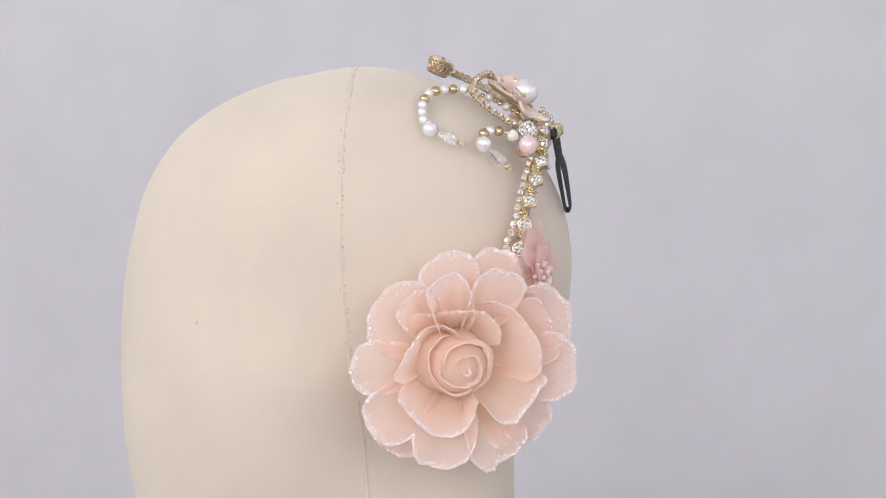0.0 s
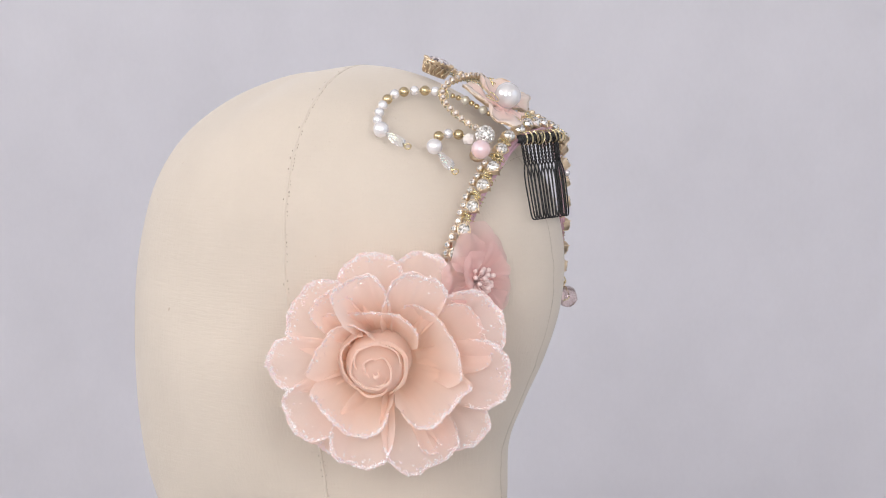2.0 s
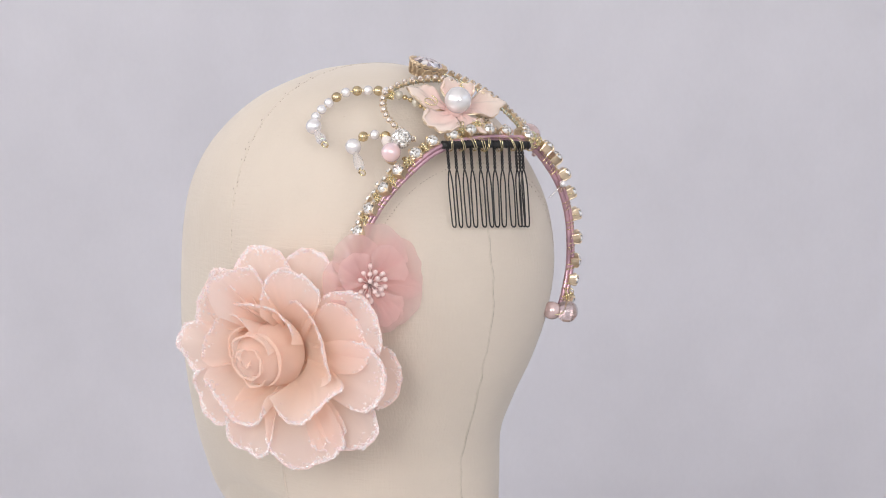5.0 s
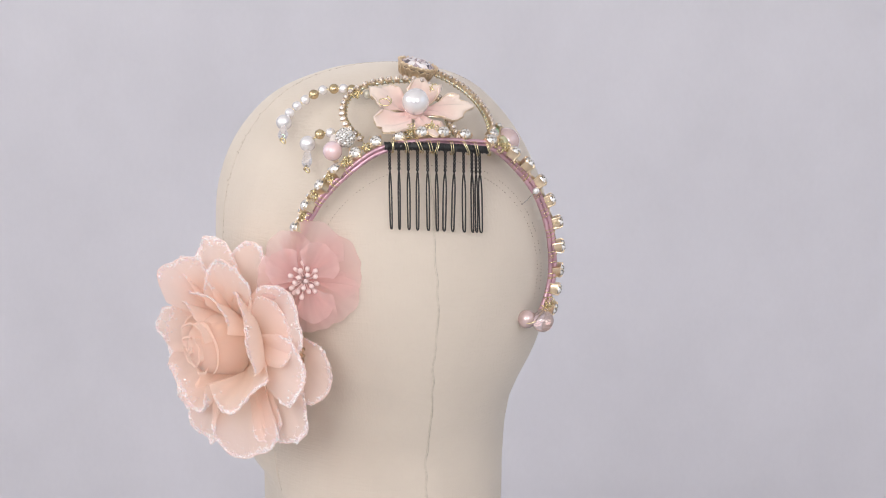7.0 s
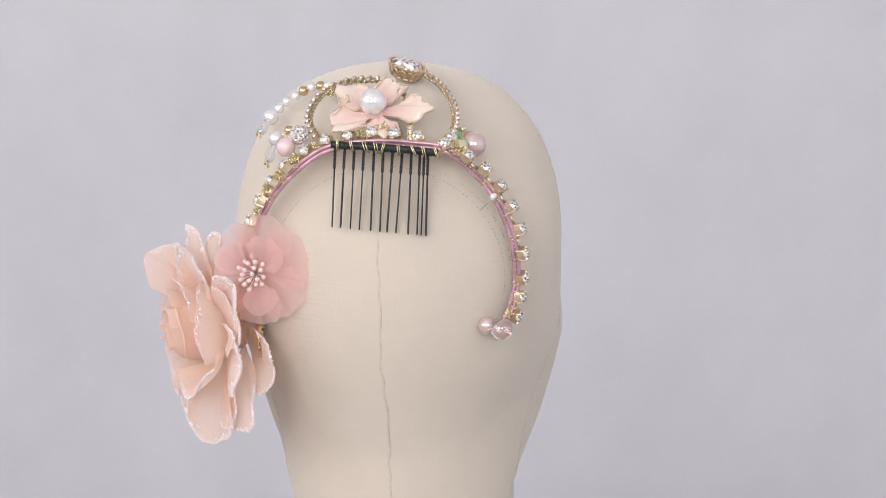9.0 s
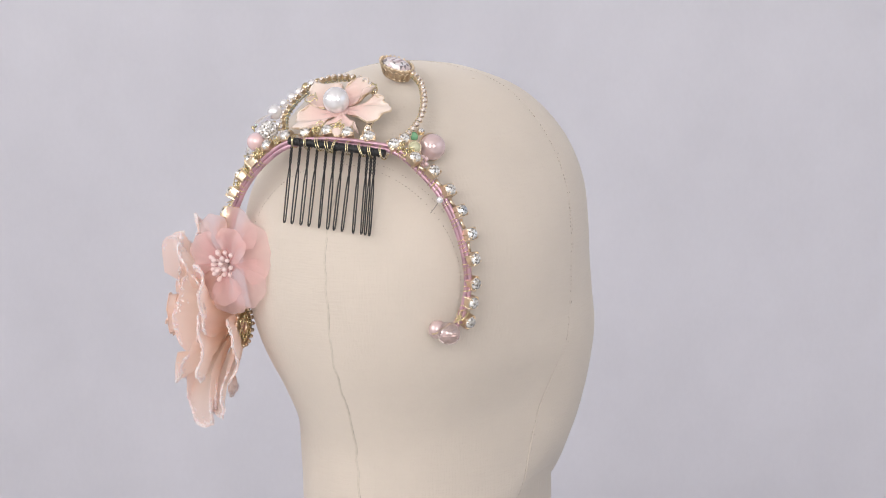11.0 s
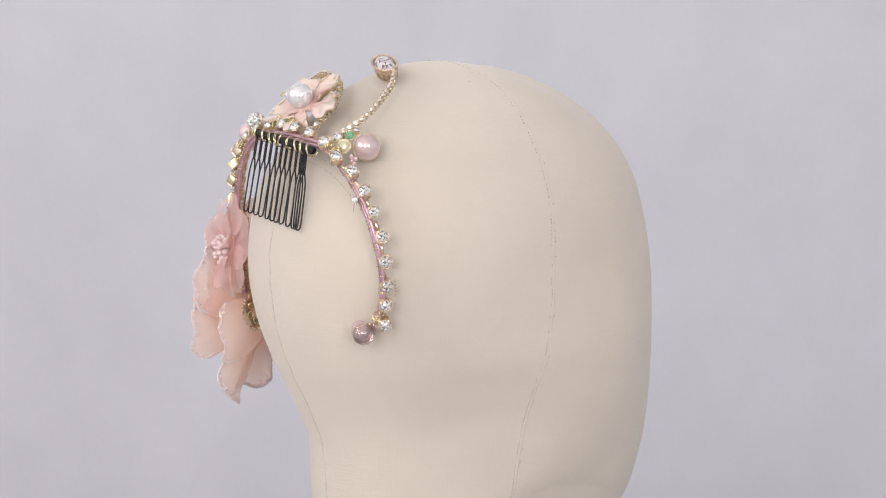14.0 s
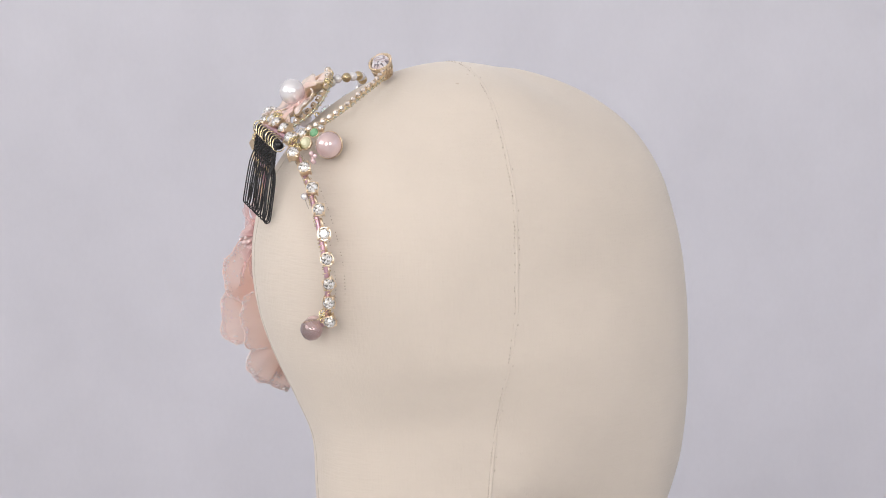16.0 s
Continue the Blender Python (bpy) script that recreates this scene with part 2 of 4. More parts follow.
def spline(points, step):
    """A Catmull-Rom curve through the points, resampled at an even step."""
    p = [Vector(q) for q in points]
    p = [p[0] * 2 - p[1]] + p + [p[-1] * 2 - p[-2]]
    fine = []
    for i in range(1, len(p) - 2):
        for k in range(24):
            t = k / 24
            a, b, c, d = p[i - 1], p[i], p[i + 1], p[i + 2]
            fine.append(0.5 * (2 * b + (c - a) * t + (2 * a - 5 * b + 4 * c - d) * t * t + (3 * b - a - 3 * c + d) * t ** 3))
    fine.append(p[-2])
    length = [0.0]
    for a, b in zip(fine, fine[1:]):
        length.append(length[-1] + (b - a).length)
    n = max(2, round(length[-1] / step))
    out, j = [], 0
    for i in range(n + 1):
        s = length[-1] * i / n
        while j < len(fine) - 2 and length[j + 1] < s:
            j += 1
        f = (s - length[j]) / max(length[j + 1] - length[j], 1e-9)
        out.append(fine[j].lerp(fine[j + 1], min(max(f, 0), 1)))
    return out


def frames_along(path):
    """Tangent and two normals at each point, carried along without twist."""
    out, n = [], None
    for i, p in enumerate(path):
        t = (path[min(i + 1, len(path) - 1)] - path[max(i - 1, 0)]).normalized()
        if n is None:
            n = t.orthogonal().normalized()
        n = (n - t * n.dot(t)).normalized()
        out.append((t, n, t.cross(n)))
    return out


def tube(bm, path, radius, sides=8, index=0, flat=1.0):
    rings = []
    for i, (p, (t, n, b)) in enumerate(zip(path, frames_along(path))):
        r = radius(i / (len(path) - 1)) if callable(radius) else radius
        rings.append([bm.verts.new(p + (n * math.cos(2 * math.pi * k / sides) + b * flat * math.sin(2 * math.pi * k / sides)) * r) for k in range(sides)])
    for a, b in zip(rings, rings[1:]):
        for k in range(sides):
            bm.faces.new((a[k], a[(k + 1) % sides], b[(k + 1) % sides], b[k])).material_index = index
    bm.faces.new(rings[0][::-1]).material_index = index
    bm.faces.new(rings[-1]).material_index = index
    return bm


def wire(points, radius, step=0.001, sides=8):
    return tube(bmesh.new(), spline(points, step), radius, sides)


def coil(path, turns, radius, thick, sides=6, phase=0.0):
    """Wire wound round a path."""
    fr = frames_along(path)
    n = int(turns * 14)
    pts = []
    for i in range(n + 1):
        s = i / n * (len(path) - 1)
        j = min(int(s), len(path) - 2)
        p = path[j].lerp(path[j + 1], s - j)
        t, a, b = fr[j]
        w = 2 * math.pi * turns * i / n + phase
        wob = 1 + 0.12 * math.sin(3.1 * w)
        pts.append(p + (a * math.cos(w) + b * math.sin(w)) * radius * wob)
    return tube(bmesh.new(), pts, thick, sides)


def ball(radius, seg=24, rings=16):
    bm = bmesh.new()
    bmesh.ops.create_uvsphere(bm, u_segments=seg, v_segments=rings, radius=radius)
    return bm


def lathe(profile, sides=24, sx=1.0, sy=1.0):
    """A turned form from (radius, height) pairs."""
    bm = bmesh.new()
    rings = []
    for r, z in profile:
        if r < 1e-7:
            rings.append([bm.verts.new((0, 0, z))])
        else:
            rings.append([bm.verts.new((r * sx * math.cos(2 * math.pi * k / sides), r * sy * math.sin(2 * math.pi * k / sides), z)) for k in range(sides)])
    for a, b in zip(rings, rings[1:]):
        for k in range(sides):
            k2 = (k + 1) % sides
            if len(a) == 1 and len(b) > 1:
                bm.faces.new((a[0], b[k2], b[k]))
            elif len(b) == 1 and len(a) > 1:
                bm.faces.new((a[k], a[k2], b[0]))
            elif len(a) > 1:
                bm.faces.new((a[k], a[k2], b[k2], b[k]))
    bmesh.ops.recalc_face_normals(bm, faces=bm.faces)
    return bm


def split_facets(bm):
    bmesh.ops.split_edges(bm, edges=bm.edges)
    return bm


def aim(p, normal, spin=0.0):
    """A pose at p whose z axis follows normal."""
    q = Vector(normal).normalized().to_track_quat("Z", "Y")
    return Matrix.Translation(Vector(p)) @ q.to_matrix().to_4x4() @ Matrix.Rotation(spin, 4, "Z")


def mm(*p):
    return Vector(p) * 0.001


def box(sx, sy, sz, bevel=0.0):
    bm = bmesh.new()
    bmesh.ops.create_cube(bm, size=1)
    bmesh.ops.scale(bm, vec=(sx, sy, sz), verts=bm.verts)
    if bevel > 0:
        bmesh.ops.bevel(bm, geom=bm.edges, offset=bevel, segments=2, affect="EDGES")
    return bm


# ---------------------------------------------------------------- the room


def structure(name, bm, mat, m, label):
    ob = new(name, mesh_of(name, bm, mat, smooth=False))
    ob.matrix_world = m
    return tagged(ob, label, kind="structure")


def room():
    structure("floor", box(4.2, 4.3, 0.1), M_FLOOR, pose(0, -0.95, -0.79), "plain pale grey floor of the studio room, out of view")
    structure("ceiling", box(4.2, 4.3, 0.1), M_ROOM, pose(0, -0.95, 2.05), "plain white ceiling of the studio room, out of view")
    structure("backdrop", box(4.2, 0.1, 2.74), M_WALL, pose(0, 1.15, 0.63), "plain pale grey painted backdrop wall")
    # side walls with one large opening each
    for sy, sz, y, z in ((1.05, 2.74, -2.575, 0.63), (0.95, 2.74, 0.6, 0.63), (2.0, 1.29, -0.97, -0.095), (2.0, 0.2, -0.97, 1.9)):
        structure("wall_west", box(0.1, sy, sz), M_ROOM, pose(-2.05, y, z), "unseen white side wall beside the opening for a lamp")
        # the east opening is only there for the added fill lamp
        structure("wall_east", box(0.1, sy, sz), M_ROOM, pose(2.05, y, z), "unseen white side wall beside the opening for a lamp")
    # wall behind the camera with two openings
    for sx, sz, x, z in ((0.55, 2.74, -1.825, 0.63), (0.6, 2.74, -0.05, 0.63), (0.6, 2.74, 1.75, 0.63), (1.2, 1.29, -0.95, -0.095), (1.2, 1.29, 0.85, -0.095), (1.2, 0.2, -0.95, 1.9), (1.2, 0.2, 0.85, 1.9)):
        structure("wall_south", box(sx, 0.1, sz), M_ROOM, pose(x, -3.05, z), "unseen white wall beside the window openings")


def table():
    top = new("table", None)
    top.matrix_world = pose(0, 0, -0.74)
    tagged(top, "plain grey table that carries the mannequin head", "table")
    part("tabletop", box(0.9, 0.5, 0.03, 0.003), M_TABLE, top, pose(0, 0.02, 0.725))
    leg = mesh_of("leg", box(0.04, 0.04, 0.71, 0.002), M_TABLE)
    for x in (-0.4, 0.4):
        for y in (-0.18, 0.22):
            part("leg", leg, None, top, pose(x, y, 0.355))


room()
table()

# ---------------------------------------------------------------- the mannequin head
HEAD_C = Vector((-0.0118, 0.045, 0.2))
HEAD_YAW = radians(4.4)
# from the crown down, every 12.25 degrees: mean radius and four even harmonics, in mm
HEAD = np.array([
    [115.0, 0.0, 0.0, 0.0, 0.0],
    [115.0, 5.5, 1.2, -1.0, 0.3],
    [114.3, 9.0, 1.8, -1.3, 0.8],
    [110.7, 11.1, 5.0, -0.3, 1.0],
    [104.9, 13.5, 9.1, 0.7, 0.7],
    [98.1, 15.7, 12.9, 1.3, 0.3],
    [92.2, 15.0, 14.7, 1.6, 0.6],
    [88.4, 12.1, 14.0, 1.9, 1.5],
    [87.0, 7.8, 11.9, 1.9, 2.6],
    [86.9, 2.6, 11.8, 2.3, 3.4],
    [91.1, -0.9, 13.3, 2.5, 3.8],
    [102.5, 1.7, 18.0, 2.6, 3.7],
    [117.7, 8.8, 23.7, 2.1, 2.7]])


def head_radius(d):
    el = math.asin(max(-1, min(1, d.z)))
    ph = math.atan2(d.x, -d.y) - HEAD_YAW
    g = (math.pi / 2 - el) / radians(12.25)
    i = max(0, min(int(g), len(HEAD) - 2))
    w = min(g - i, 1.0)
    idx = [max(0, min(i + k, len(HEAD) - 1)) for k in (-1, 0, 1, 2)]
    ws = (-.5 * w + w * w - .5 * w ** 3, 1 - 2.5 * w * w + 1.5 * w ** 3, .5 * w + 2 * w * w - 1.5 * w ** 3, -.5 * w * w + .5 * w ** 3)
    row = sum(HEAD[a] * b for a, b in zip(idx, ws))
    return 0.001 * float(sum(row[k] * math.cos(k * ph) for k in range(5)))


def on_head(start, toward, lift=0.0):
    """The first place where the line from start along toward meets the head."""
    d = Vector(toward).normalized()
    s, last = 0.0, 0.0
    inside = lambda p: (p - HEAD_C).length < head_radius((p - HEAD_C).normalized())
    while s < 0.4 and not inside(Vector(start) + d * s):
        last, s = s, s + 0.002
    for _ in range(14):
        mid = (last + s) / 2
        if inside(Vector(start) + d * mid):
            s = mid
        else:
            last = mid
    return Vector(start) + d * (last - lift)


def mannequin_head():
    bm = bmesh.new()
    na, rings = 128, []
    low = radians(90 - 12.25 * (len(HEAD) - 1))
    levels = [math.pi / 2 + (low - math.pi / 2) * k / 96 for k in range(1, 97)]
    crown = bm.verts.new(HEAD_C + Vector((0, 0, head_radius(Vector((0, 0, 1))))))
    for el in levels:
        ring = []
        for k in range(na):
            a = 2 * math.pi * k / na
            d = Vector((math.sin(a) * math.cos(el), -math.cos(a) * math.cos(el), math.sin(el)))
            ring.append(bm.verts.new(HEAD_C + d * head_radius(d)))
        rings.append(ring)
    last = rings[-1]
    for z, grow in ((0.07, 1.0), (0.02, 1.04), (0.004, 1.05), (0.0, 1.03)):
        mid = sum((v.co for v in last), Vector()) / na
        rings.append([bm.verts.new((mid.x + (v.co.x - mid.x) * grow, mid.y + (v.co.y - mid.y) * grow, z)) for v in last])
    for k in range(na):
        bm.faces.new((crown, rings[0][k], rings[0][(k + 1) % na]))
    for a, b in zip(rings, rings[1:]):
        for k in range(na):
            bm.faces.new((a[k], b[k], b[(k + 1) % na], a[(k + 1) % na]))
    bm.faces.new(rings[-1][::-1])
    # seams: a sewn ridge over the crown from ear to ear, one down the face, needle holes round the brow
    side = []
    for k in range(61):
        deg = -150 + 300 * k / 60
        a = radians(deg)
        y = 0.001 * float(np.interp(deg, (-150, -110, -70, -20, 0, 20, 50, 80, 110, 150), (12, 14, 18, 20, 24, 28, 33, 33, 28, 24)))
        out = Vector((math.sin(a), 0, math.cos(a)))
        side.append(on_head(Vector((-0.012, y, 0.2)) + out * 0.2, -out, -0.00068))
    face = []
    for k in range(41):
        z = 0.283 - 0.235 * k / 40
        wob = 0.0005 * math.sin(k * 0.7) + 0.0003 * math.sin(k * 2.3) + 0.0002 * math.sin(k * 3.1)
        face.append(on_head((-0.0055 + wob, -0.2, z), (0, 1, 0), -0.00050))
    tube(bm, spline(face, 0.0015), 0.00058, 12, 1)
    tube(bm, spline(side, 0.0015), 0.00088, 12, 0)
    for dy, share in ((-0.0011, 0.6), (0.0011, 0.12)):
        row = [on_head(p + (p - HEAD_C).normalized() * 0.02 + Vector((0, dy + random.gauss(0, 0.00012), 0)), HEAD_C - p, 0.0) for p in spline(side, 0.0017)]
        for p, q in zip(row, row[1:]):
            if random.random() < share:
                tube(bm, [p, p.lerp(q, random.uniform(0.25, 0.5))], 0.00019 * random.uniform(0.6, 1.3), 5, 2)
    # shade in the face seam's crease, painted as a thin darker tube beside the ridge
    tube(bm, spline([p + Vector((0.0006, -0.0004, 0)) for p in face], 0.0015), lambda f: 0.00019 * (0.7 + 0.25 * math.sin(f * 71) * math.sin(f * 23)), 8, 3)
    for k in range(111):
        a = radians(-104 + 208 * k / 110)
        p = on_head((-0.005 + 0.0525 * math.sin(a), -0.2, 0.228 + 0.0510 * math.cos(a)), (0, 1, 0), 0.0)
        q = on_head((-0.005 + 0.0525 * math.sin(a + 0.010), -0.2, 0.228 + 0.0510 * math.cos(a + 0.010)), (0, 1, 0), 0.0)
        if random.random() < 0.8:
            tube(bm, [p, q], 0.00018 * random.uniform(0.6, 1.3), 5, 2)
    # a second, shorter row of holes outside the first
    for k in range(58):
        a = radians(8 + 92 * k / 57) + random.gauss(0, 0.004)
        p, q = (on_head((-0.005 + 0.0552 * math.sin(b), -0.2, 0.228 + 0.0536 * math.cos(b)), (0, 1, 0), 0.0) for b in (a, a + 0.009))
        if random.random() < 0.6:
            tube(bm, [p, q], 0.00020 * random.uniform(0.5, 1.3), 5, 2)
    me = mesh_of("mannequin_head", bm, M_CANVAS, M_THREAD, M_HOLE, M_SEAM_SHADE)
    return tagged(new("mannequin_head", me), "cream canvas-covered mannequin head with sewn seams on a table", "mannequin head")


head = mannequin_head()


# ---------------------------------------------------------------- the headpiece
headpiece = tagged(new("headpiece", None), "gold rhinestone headband with pearls, black comb and blush fabric flowers", "headpiece")
HUB = mm(-5, -40, 232)   # middle of the band's arc


def outward(p, front=0.25):
    d = Vector(p) - HUB
    return Vector((d.x, -front * d.length, d.z)).normalized()


def gem_meshes(r, seg=12, cut=None):
    """Shared meshes for a claw-set round stone of radius r: the cup and the cut stone."""
    bm = lathe([(0, -r * 0.8), (r * 0.42, -r * 0.85), (r * 0.5, -r * 1.2), (r * 0.74, -r * 1.2), (r * 0.86, -r * 1.1), (r * 1.0, -r * 0.2), (r * 1.06, -r * 0.05), (r * 1.06, r * 0.08), (r * 0.94, r * 0.08), (r * 0.9, -r * 0.1), (0, -r * 0.1)], 16)
    for v in bm.verts:
        q = max(abs(v.co.x), abs(v.co.y)) / max(math.hypot(v.co.x, v.co.y), 1e-9)
        if v.co.z < r * 0.0 and q > 0.1:
            v.co.x, v.co.y = v.co.x * q ** -0.7 * 0.94, v.co.y * q ** -0.7 * 0.94
    for k in range(4):
        a = math.pi / 4 + k * math.pi / 2
        c, s = math.cos(a), math.sin(a)
        tube(bm, [Vector((c * r * 1.0, s * r * 1.0, -r * 1.3)), Vector((c * r * 1.1, s * r * 1.1, -r * 0.05)), Vector((c * r * 1.06, s * r * 1.06, r * 0.22)), Vector((c * r * 0.8, s * r * 0.8, r * 0.36))], r * 0.14, 5)
    cup = mesh_of("setting", bm, M_GOLD, smooth=False)
    stone = lathe([(r * 0.94, 0), (r * 0.93, r * 0.15), (r * 0.76, r * 0.45), (r * 0.5, r * 0.64), (0, r * 0.64)], seg)
    # twist alternate rows so that facets catch the light apart
    for v in stone.verts:
        if r * 0.35 < v.co.z < r * 0.55:
            v.co = Matrix.Rotation(math.pi / seg, 3, "Z") @ v.co
    bmesh.ops.triangulate(stone, faces=stone.faces)
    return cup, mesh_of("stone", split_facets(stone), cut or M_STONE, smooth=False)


BIG = gem_meshes(0.0029)
MEDIUM = gem_meshes(0.0025)
SMALL = gem_meshes(0.0015, 8)
TINY = gem_meshes(0.00135, 8, M_CHAMPAGNE)


def rhinestone(p, normal, size, parent, spin=0.0):
    """A cup with its stone; on a chain, which is a part itself, both hang from the chain."""
    m = aim(p, normal, spin)
    cup = part("rhinestone", size[0], None, parent, m)
    if parent is headpiece:
        part("stone", size[1], None, cup, None)
    else:
        part("stone", size[1], None, parent, m)
    return cup


def tangle(p, turns, r, loose):
    """One length of wire wound over and over round a place, each turn about another axis."""
    pts = []
    for k in range(turns):
        ax = Vector((random.gauss(0, 1), random.gauss(0, 1), random.gauss(0, 1))).normalized()
        u = ax.orthogonal().normalized()
        w = ax.cross(u)
        c = p + Vector((random.uniform(-1, 1), random.uniform(-1, 1), random.uniform(-1, 1))) * loose
        pts += [c + (u * math.cos(t * 1.0) + w * math.sin(t * 1.0) * 0.7) * r * random.uniform(0.75, 1.2) for t in range(5)]
    return tube(bmesh.new(), spline(pts, 0.0005), 0.00022, 5)


# --- the band: two foil-wrapped wires side by side
RIGHT = [mm(24, -60, 285.5), mm(37.7, -56.3, 273), mm(45.4, -54.5, 261.7), mm(50.1, -52.8, 249.2), mm(52.2, -51.1, 237.1), mm(52.2, -50.3, 225.7), mm(49.7, -50.5, 215.2), mm(46.5, -52, 209)]
LEFT = [mm(-26.4, -66, 287.4), mm(-39.5, -64.8, 279.7), mm(-50.8, -62.3, 269), mm(-58, -59.8, 258.3), mm(-63.5, -57.5, 246), mm(-67.5, -55, 232), mm(-70, -52.5, 218), mm(-69.5, -51, 208)]
BAND = spline(LEFT[::-1] + [mm(-8, -65.5, 289.5), mm(9, -63, 288.5)] + RIGHT, 0.0015)
band = part("band", tube(bmesh.new(), BAND, 0.0011, 8), M_BAND, headpiece, None, "mauve foil-wrapped wire")
part("band_wire", tube(bmesh.new(), [p + outward(p, 0.12) * 0.0019 for p in BAND], 0.0010, 8), M_BAND, band)

RIGHT_STONES = [mm(33.8, -61.4, 284.5), mm(41.1, -57.7, 278.6), mm(47.7, -55.4, 270.3), mm(52.3, -53.5, 261.1), mm(56.3, -52, 250.7), mm(57.4, -51.2, 239.5), mm(57, -50.4, 228.3), mm(55.7, -50.4, 219.6), mm(53.9, -49.9, 210.7)]
LEFT_STONES = [mm(-48, -65.3, 280.4), mm(-54.6, -63.5, 273.2), mm(-60.7, -61.4, 264.5), mm(-65.3, -59.5, 254.7), mm(-69.5, -57.5, 244.5), mm(-72.5, -55, 234), mm(-74.5, -52.5, 223)]
TOP_STONES = [mm(-39, -65.2, 287.2), mm(-29.6, -64.4, 291.8), mm(-19.5, -64.5, 293.7), mm(-9, -63.5, 295), mm(1, -63, 294.5), mm(11.1, -61.5, 293), mm(23.1, -61, 290)]


def nearest(p):
    return min(range(len(BAND)), key=lambda i: (BAND[i] - p).length)


for line, front in ((RIGHT_STONES, 0.3), (LEFT_STONES, 0.15), (TOP_STONES, 0.75)):
    for p in line:
        n = outward(p, front)
        rhinestone(p, n, BIG, headpiece, random.uniform(0, 0.5))
        i = nearest(p)
        if line is not TOP_STONES:
            for off, turns in ((-4, 1.4), (1, 1.8)):
                a = max(0, min(i + off, len(BAND) - 4))
                seg = [q + outward(q, 0.12) * 0.0009 for q in BAND[a:a + 3]]
                part("binding_wire", coil(seg, turns, 0.0018, 0.00018, 5, random.uniform(0, 6)), M_GOLDWIRE, headpiece)
            # the tie that holds the cup on the band
            part("binding_wire", wire([BAND[i] - n * 0.0012, BAND[i].lerp(p, 0.5) + Vector((0, -0.0014, 0)), p - n * 0.0006 + Vector((0, -0.0026, 0))], 0.00026, 0.0008, 5), M_GOLDWIRE, headpiece)
for line in (RIGHT_STONES, LEFT_STONES, TOP_STONES[2:6]):
    for p, q in zip(line, line[1:]):
        n = outward(p.lerp(q, 0.5), 0.2)
        c, d = p.lerp(q, 0.3) - n * 0.0026, p.lerp(q, 0.7) - n * 0.0026
        part("chain_link", tube(bmesh.new(), [c, c.lerp(d, 0.5) - n * 0.0003, d], 0.0008, 6, 0, 0.5), M_GOLD, headpiece)
# small stones zigzagging along the back edge of the band under the fabric flower's side
small_line = spline([mm(-46, -60.3, 281.5), mm(-53, -58.7, 274.3), mm(-59, -57, 265.8), mm(-63.5, -55.3, 256.2), mm(-66.5, -52, 246), mm(-70, -50.5, 234), mm(-73, -49.5, 220), mm(-72, -48.5, 208)], 0.0037)
for k, p in enumerate(small_line):
    n = (outward(p, 0.0) + Vector((0, 0.35 if k % 2 else 0.15, 0))).normalized()
    rhinestone(p + n * (0.0008 if k % 2 else 0.0), n, SMALL, headpiece)
for k, p in enumerate(BAND[2:9:2]):
    n = (outward(p, -0.2) + Vector((0.15, 0, 0.0))).normalized()
    for dy in (-0.0021, 0.0021):
        rhinestone(p + n * 0.0026 + Vector((0, dy, 0)), n, SMALL, headpiece)
part("binding_wire", coil(BAND[0:10], 7, 0.0019, 0.00022, 5), M_GOLDWIRE, headpiece)
# pierced disc on which the fabric flower is sewn
disc = part("back_disc", lathe([(0.0036, -0.0008), (0.0078, -0.0008), (0.0084, -0.0002), (0.0080, 0.0003), (0.0068, 0.0), (0.0040, 0.0003), (0.0036, -0.0008)], 28), M_GOLD, headpiece, aim(mm(-63.6, -48.6, 199.7), (1.0, 0.10, 0.0)), "open gold ring disc with a beaded rim")
for k in range(18):
    a = 2 * math.pi * k / 18
    part("gold_bead", ball(0.0010, 10, 7), M_GOLD, disc, Matrix.Translation((0.0088 * math.cos(a), 0.0088 * math.sin(a), 0.0003)))
for k in range(6):
    a = 2 * math.pi * k / 6 + 0.3
    c = Vector((0.0045 * math.cos(a), 0.0045 * math.sin(a), 0.0007))
    part("scroll", tube(bmesh.new(), [c + Vector((0.0021 * math.cos(a + j * 0.45), 0.0021 * math.sin(a + j * 0.45), 0)) * (1 - 0.03 * j) for j in range(17)], 0.00036, 6), M_GOLDWIRE, disc)
# knots of binding wire where the ornaments are tied on
between = [(a.lerp(b, 0.5) + Vector((0.0015, 0.0015, -0.0005)), 9) for a, b in zip(LEFT_STONES, LEFT_STONES[1:4])]
for p, n in (*between, (mm(-43, -64.5, 283.5), 16), (mm(-64.5, -59, 249.5), 14), (mm(29, -59, 286), 14), (mm(-14, -62.5, 295.5), 12), (mm(-4, -61.5, 296.5), 12), (mm(25.5, -60, 288), 10), (mm(-33, -64, 289), 10), (mm(50.5, -51.5, 213.5), 10)):
    part("wire_knot", tangle(p, n, 0.0024, 0.0012), M_GOLDWIRE, headpiece, None, "tangle of gold wire")


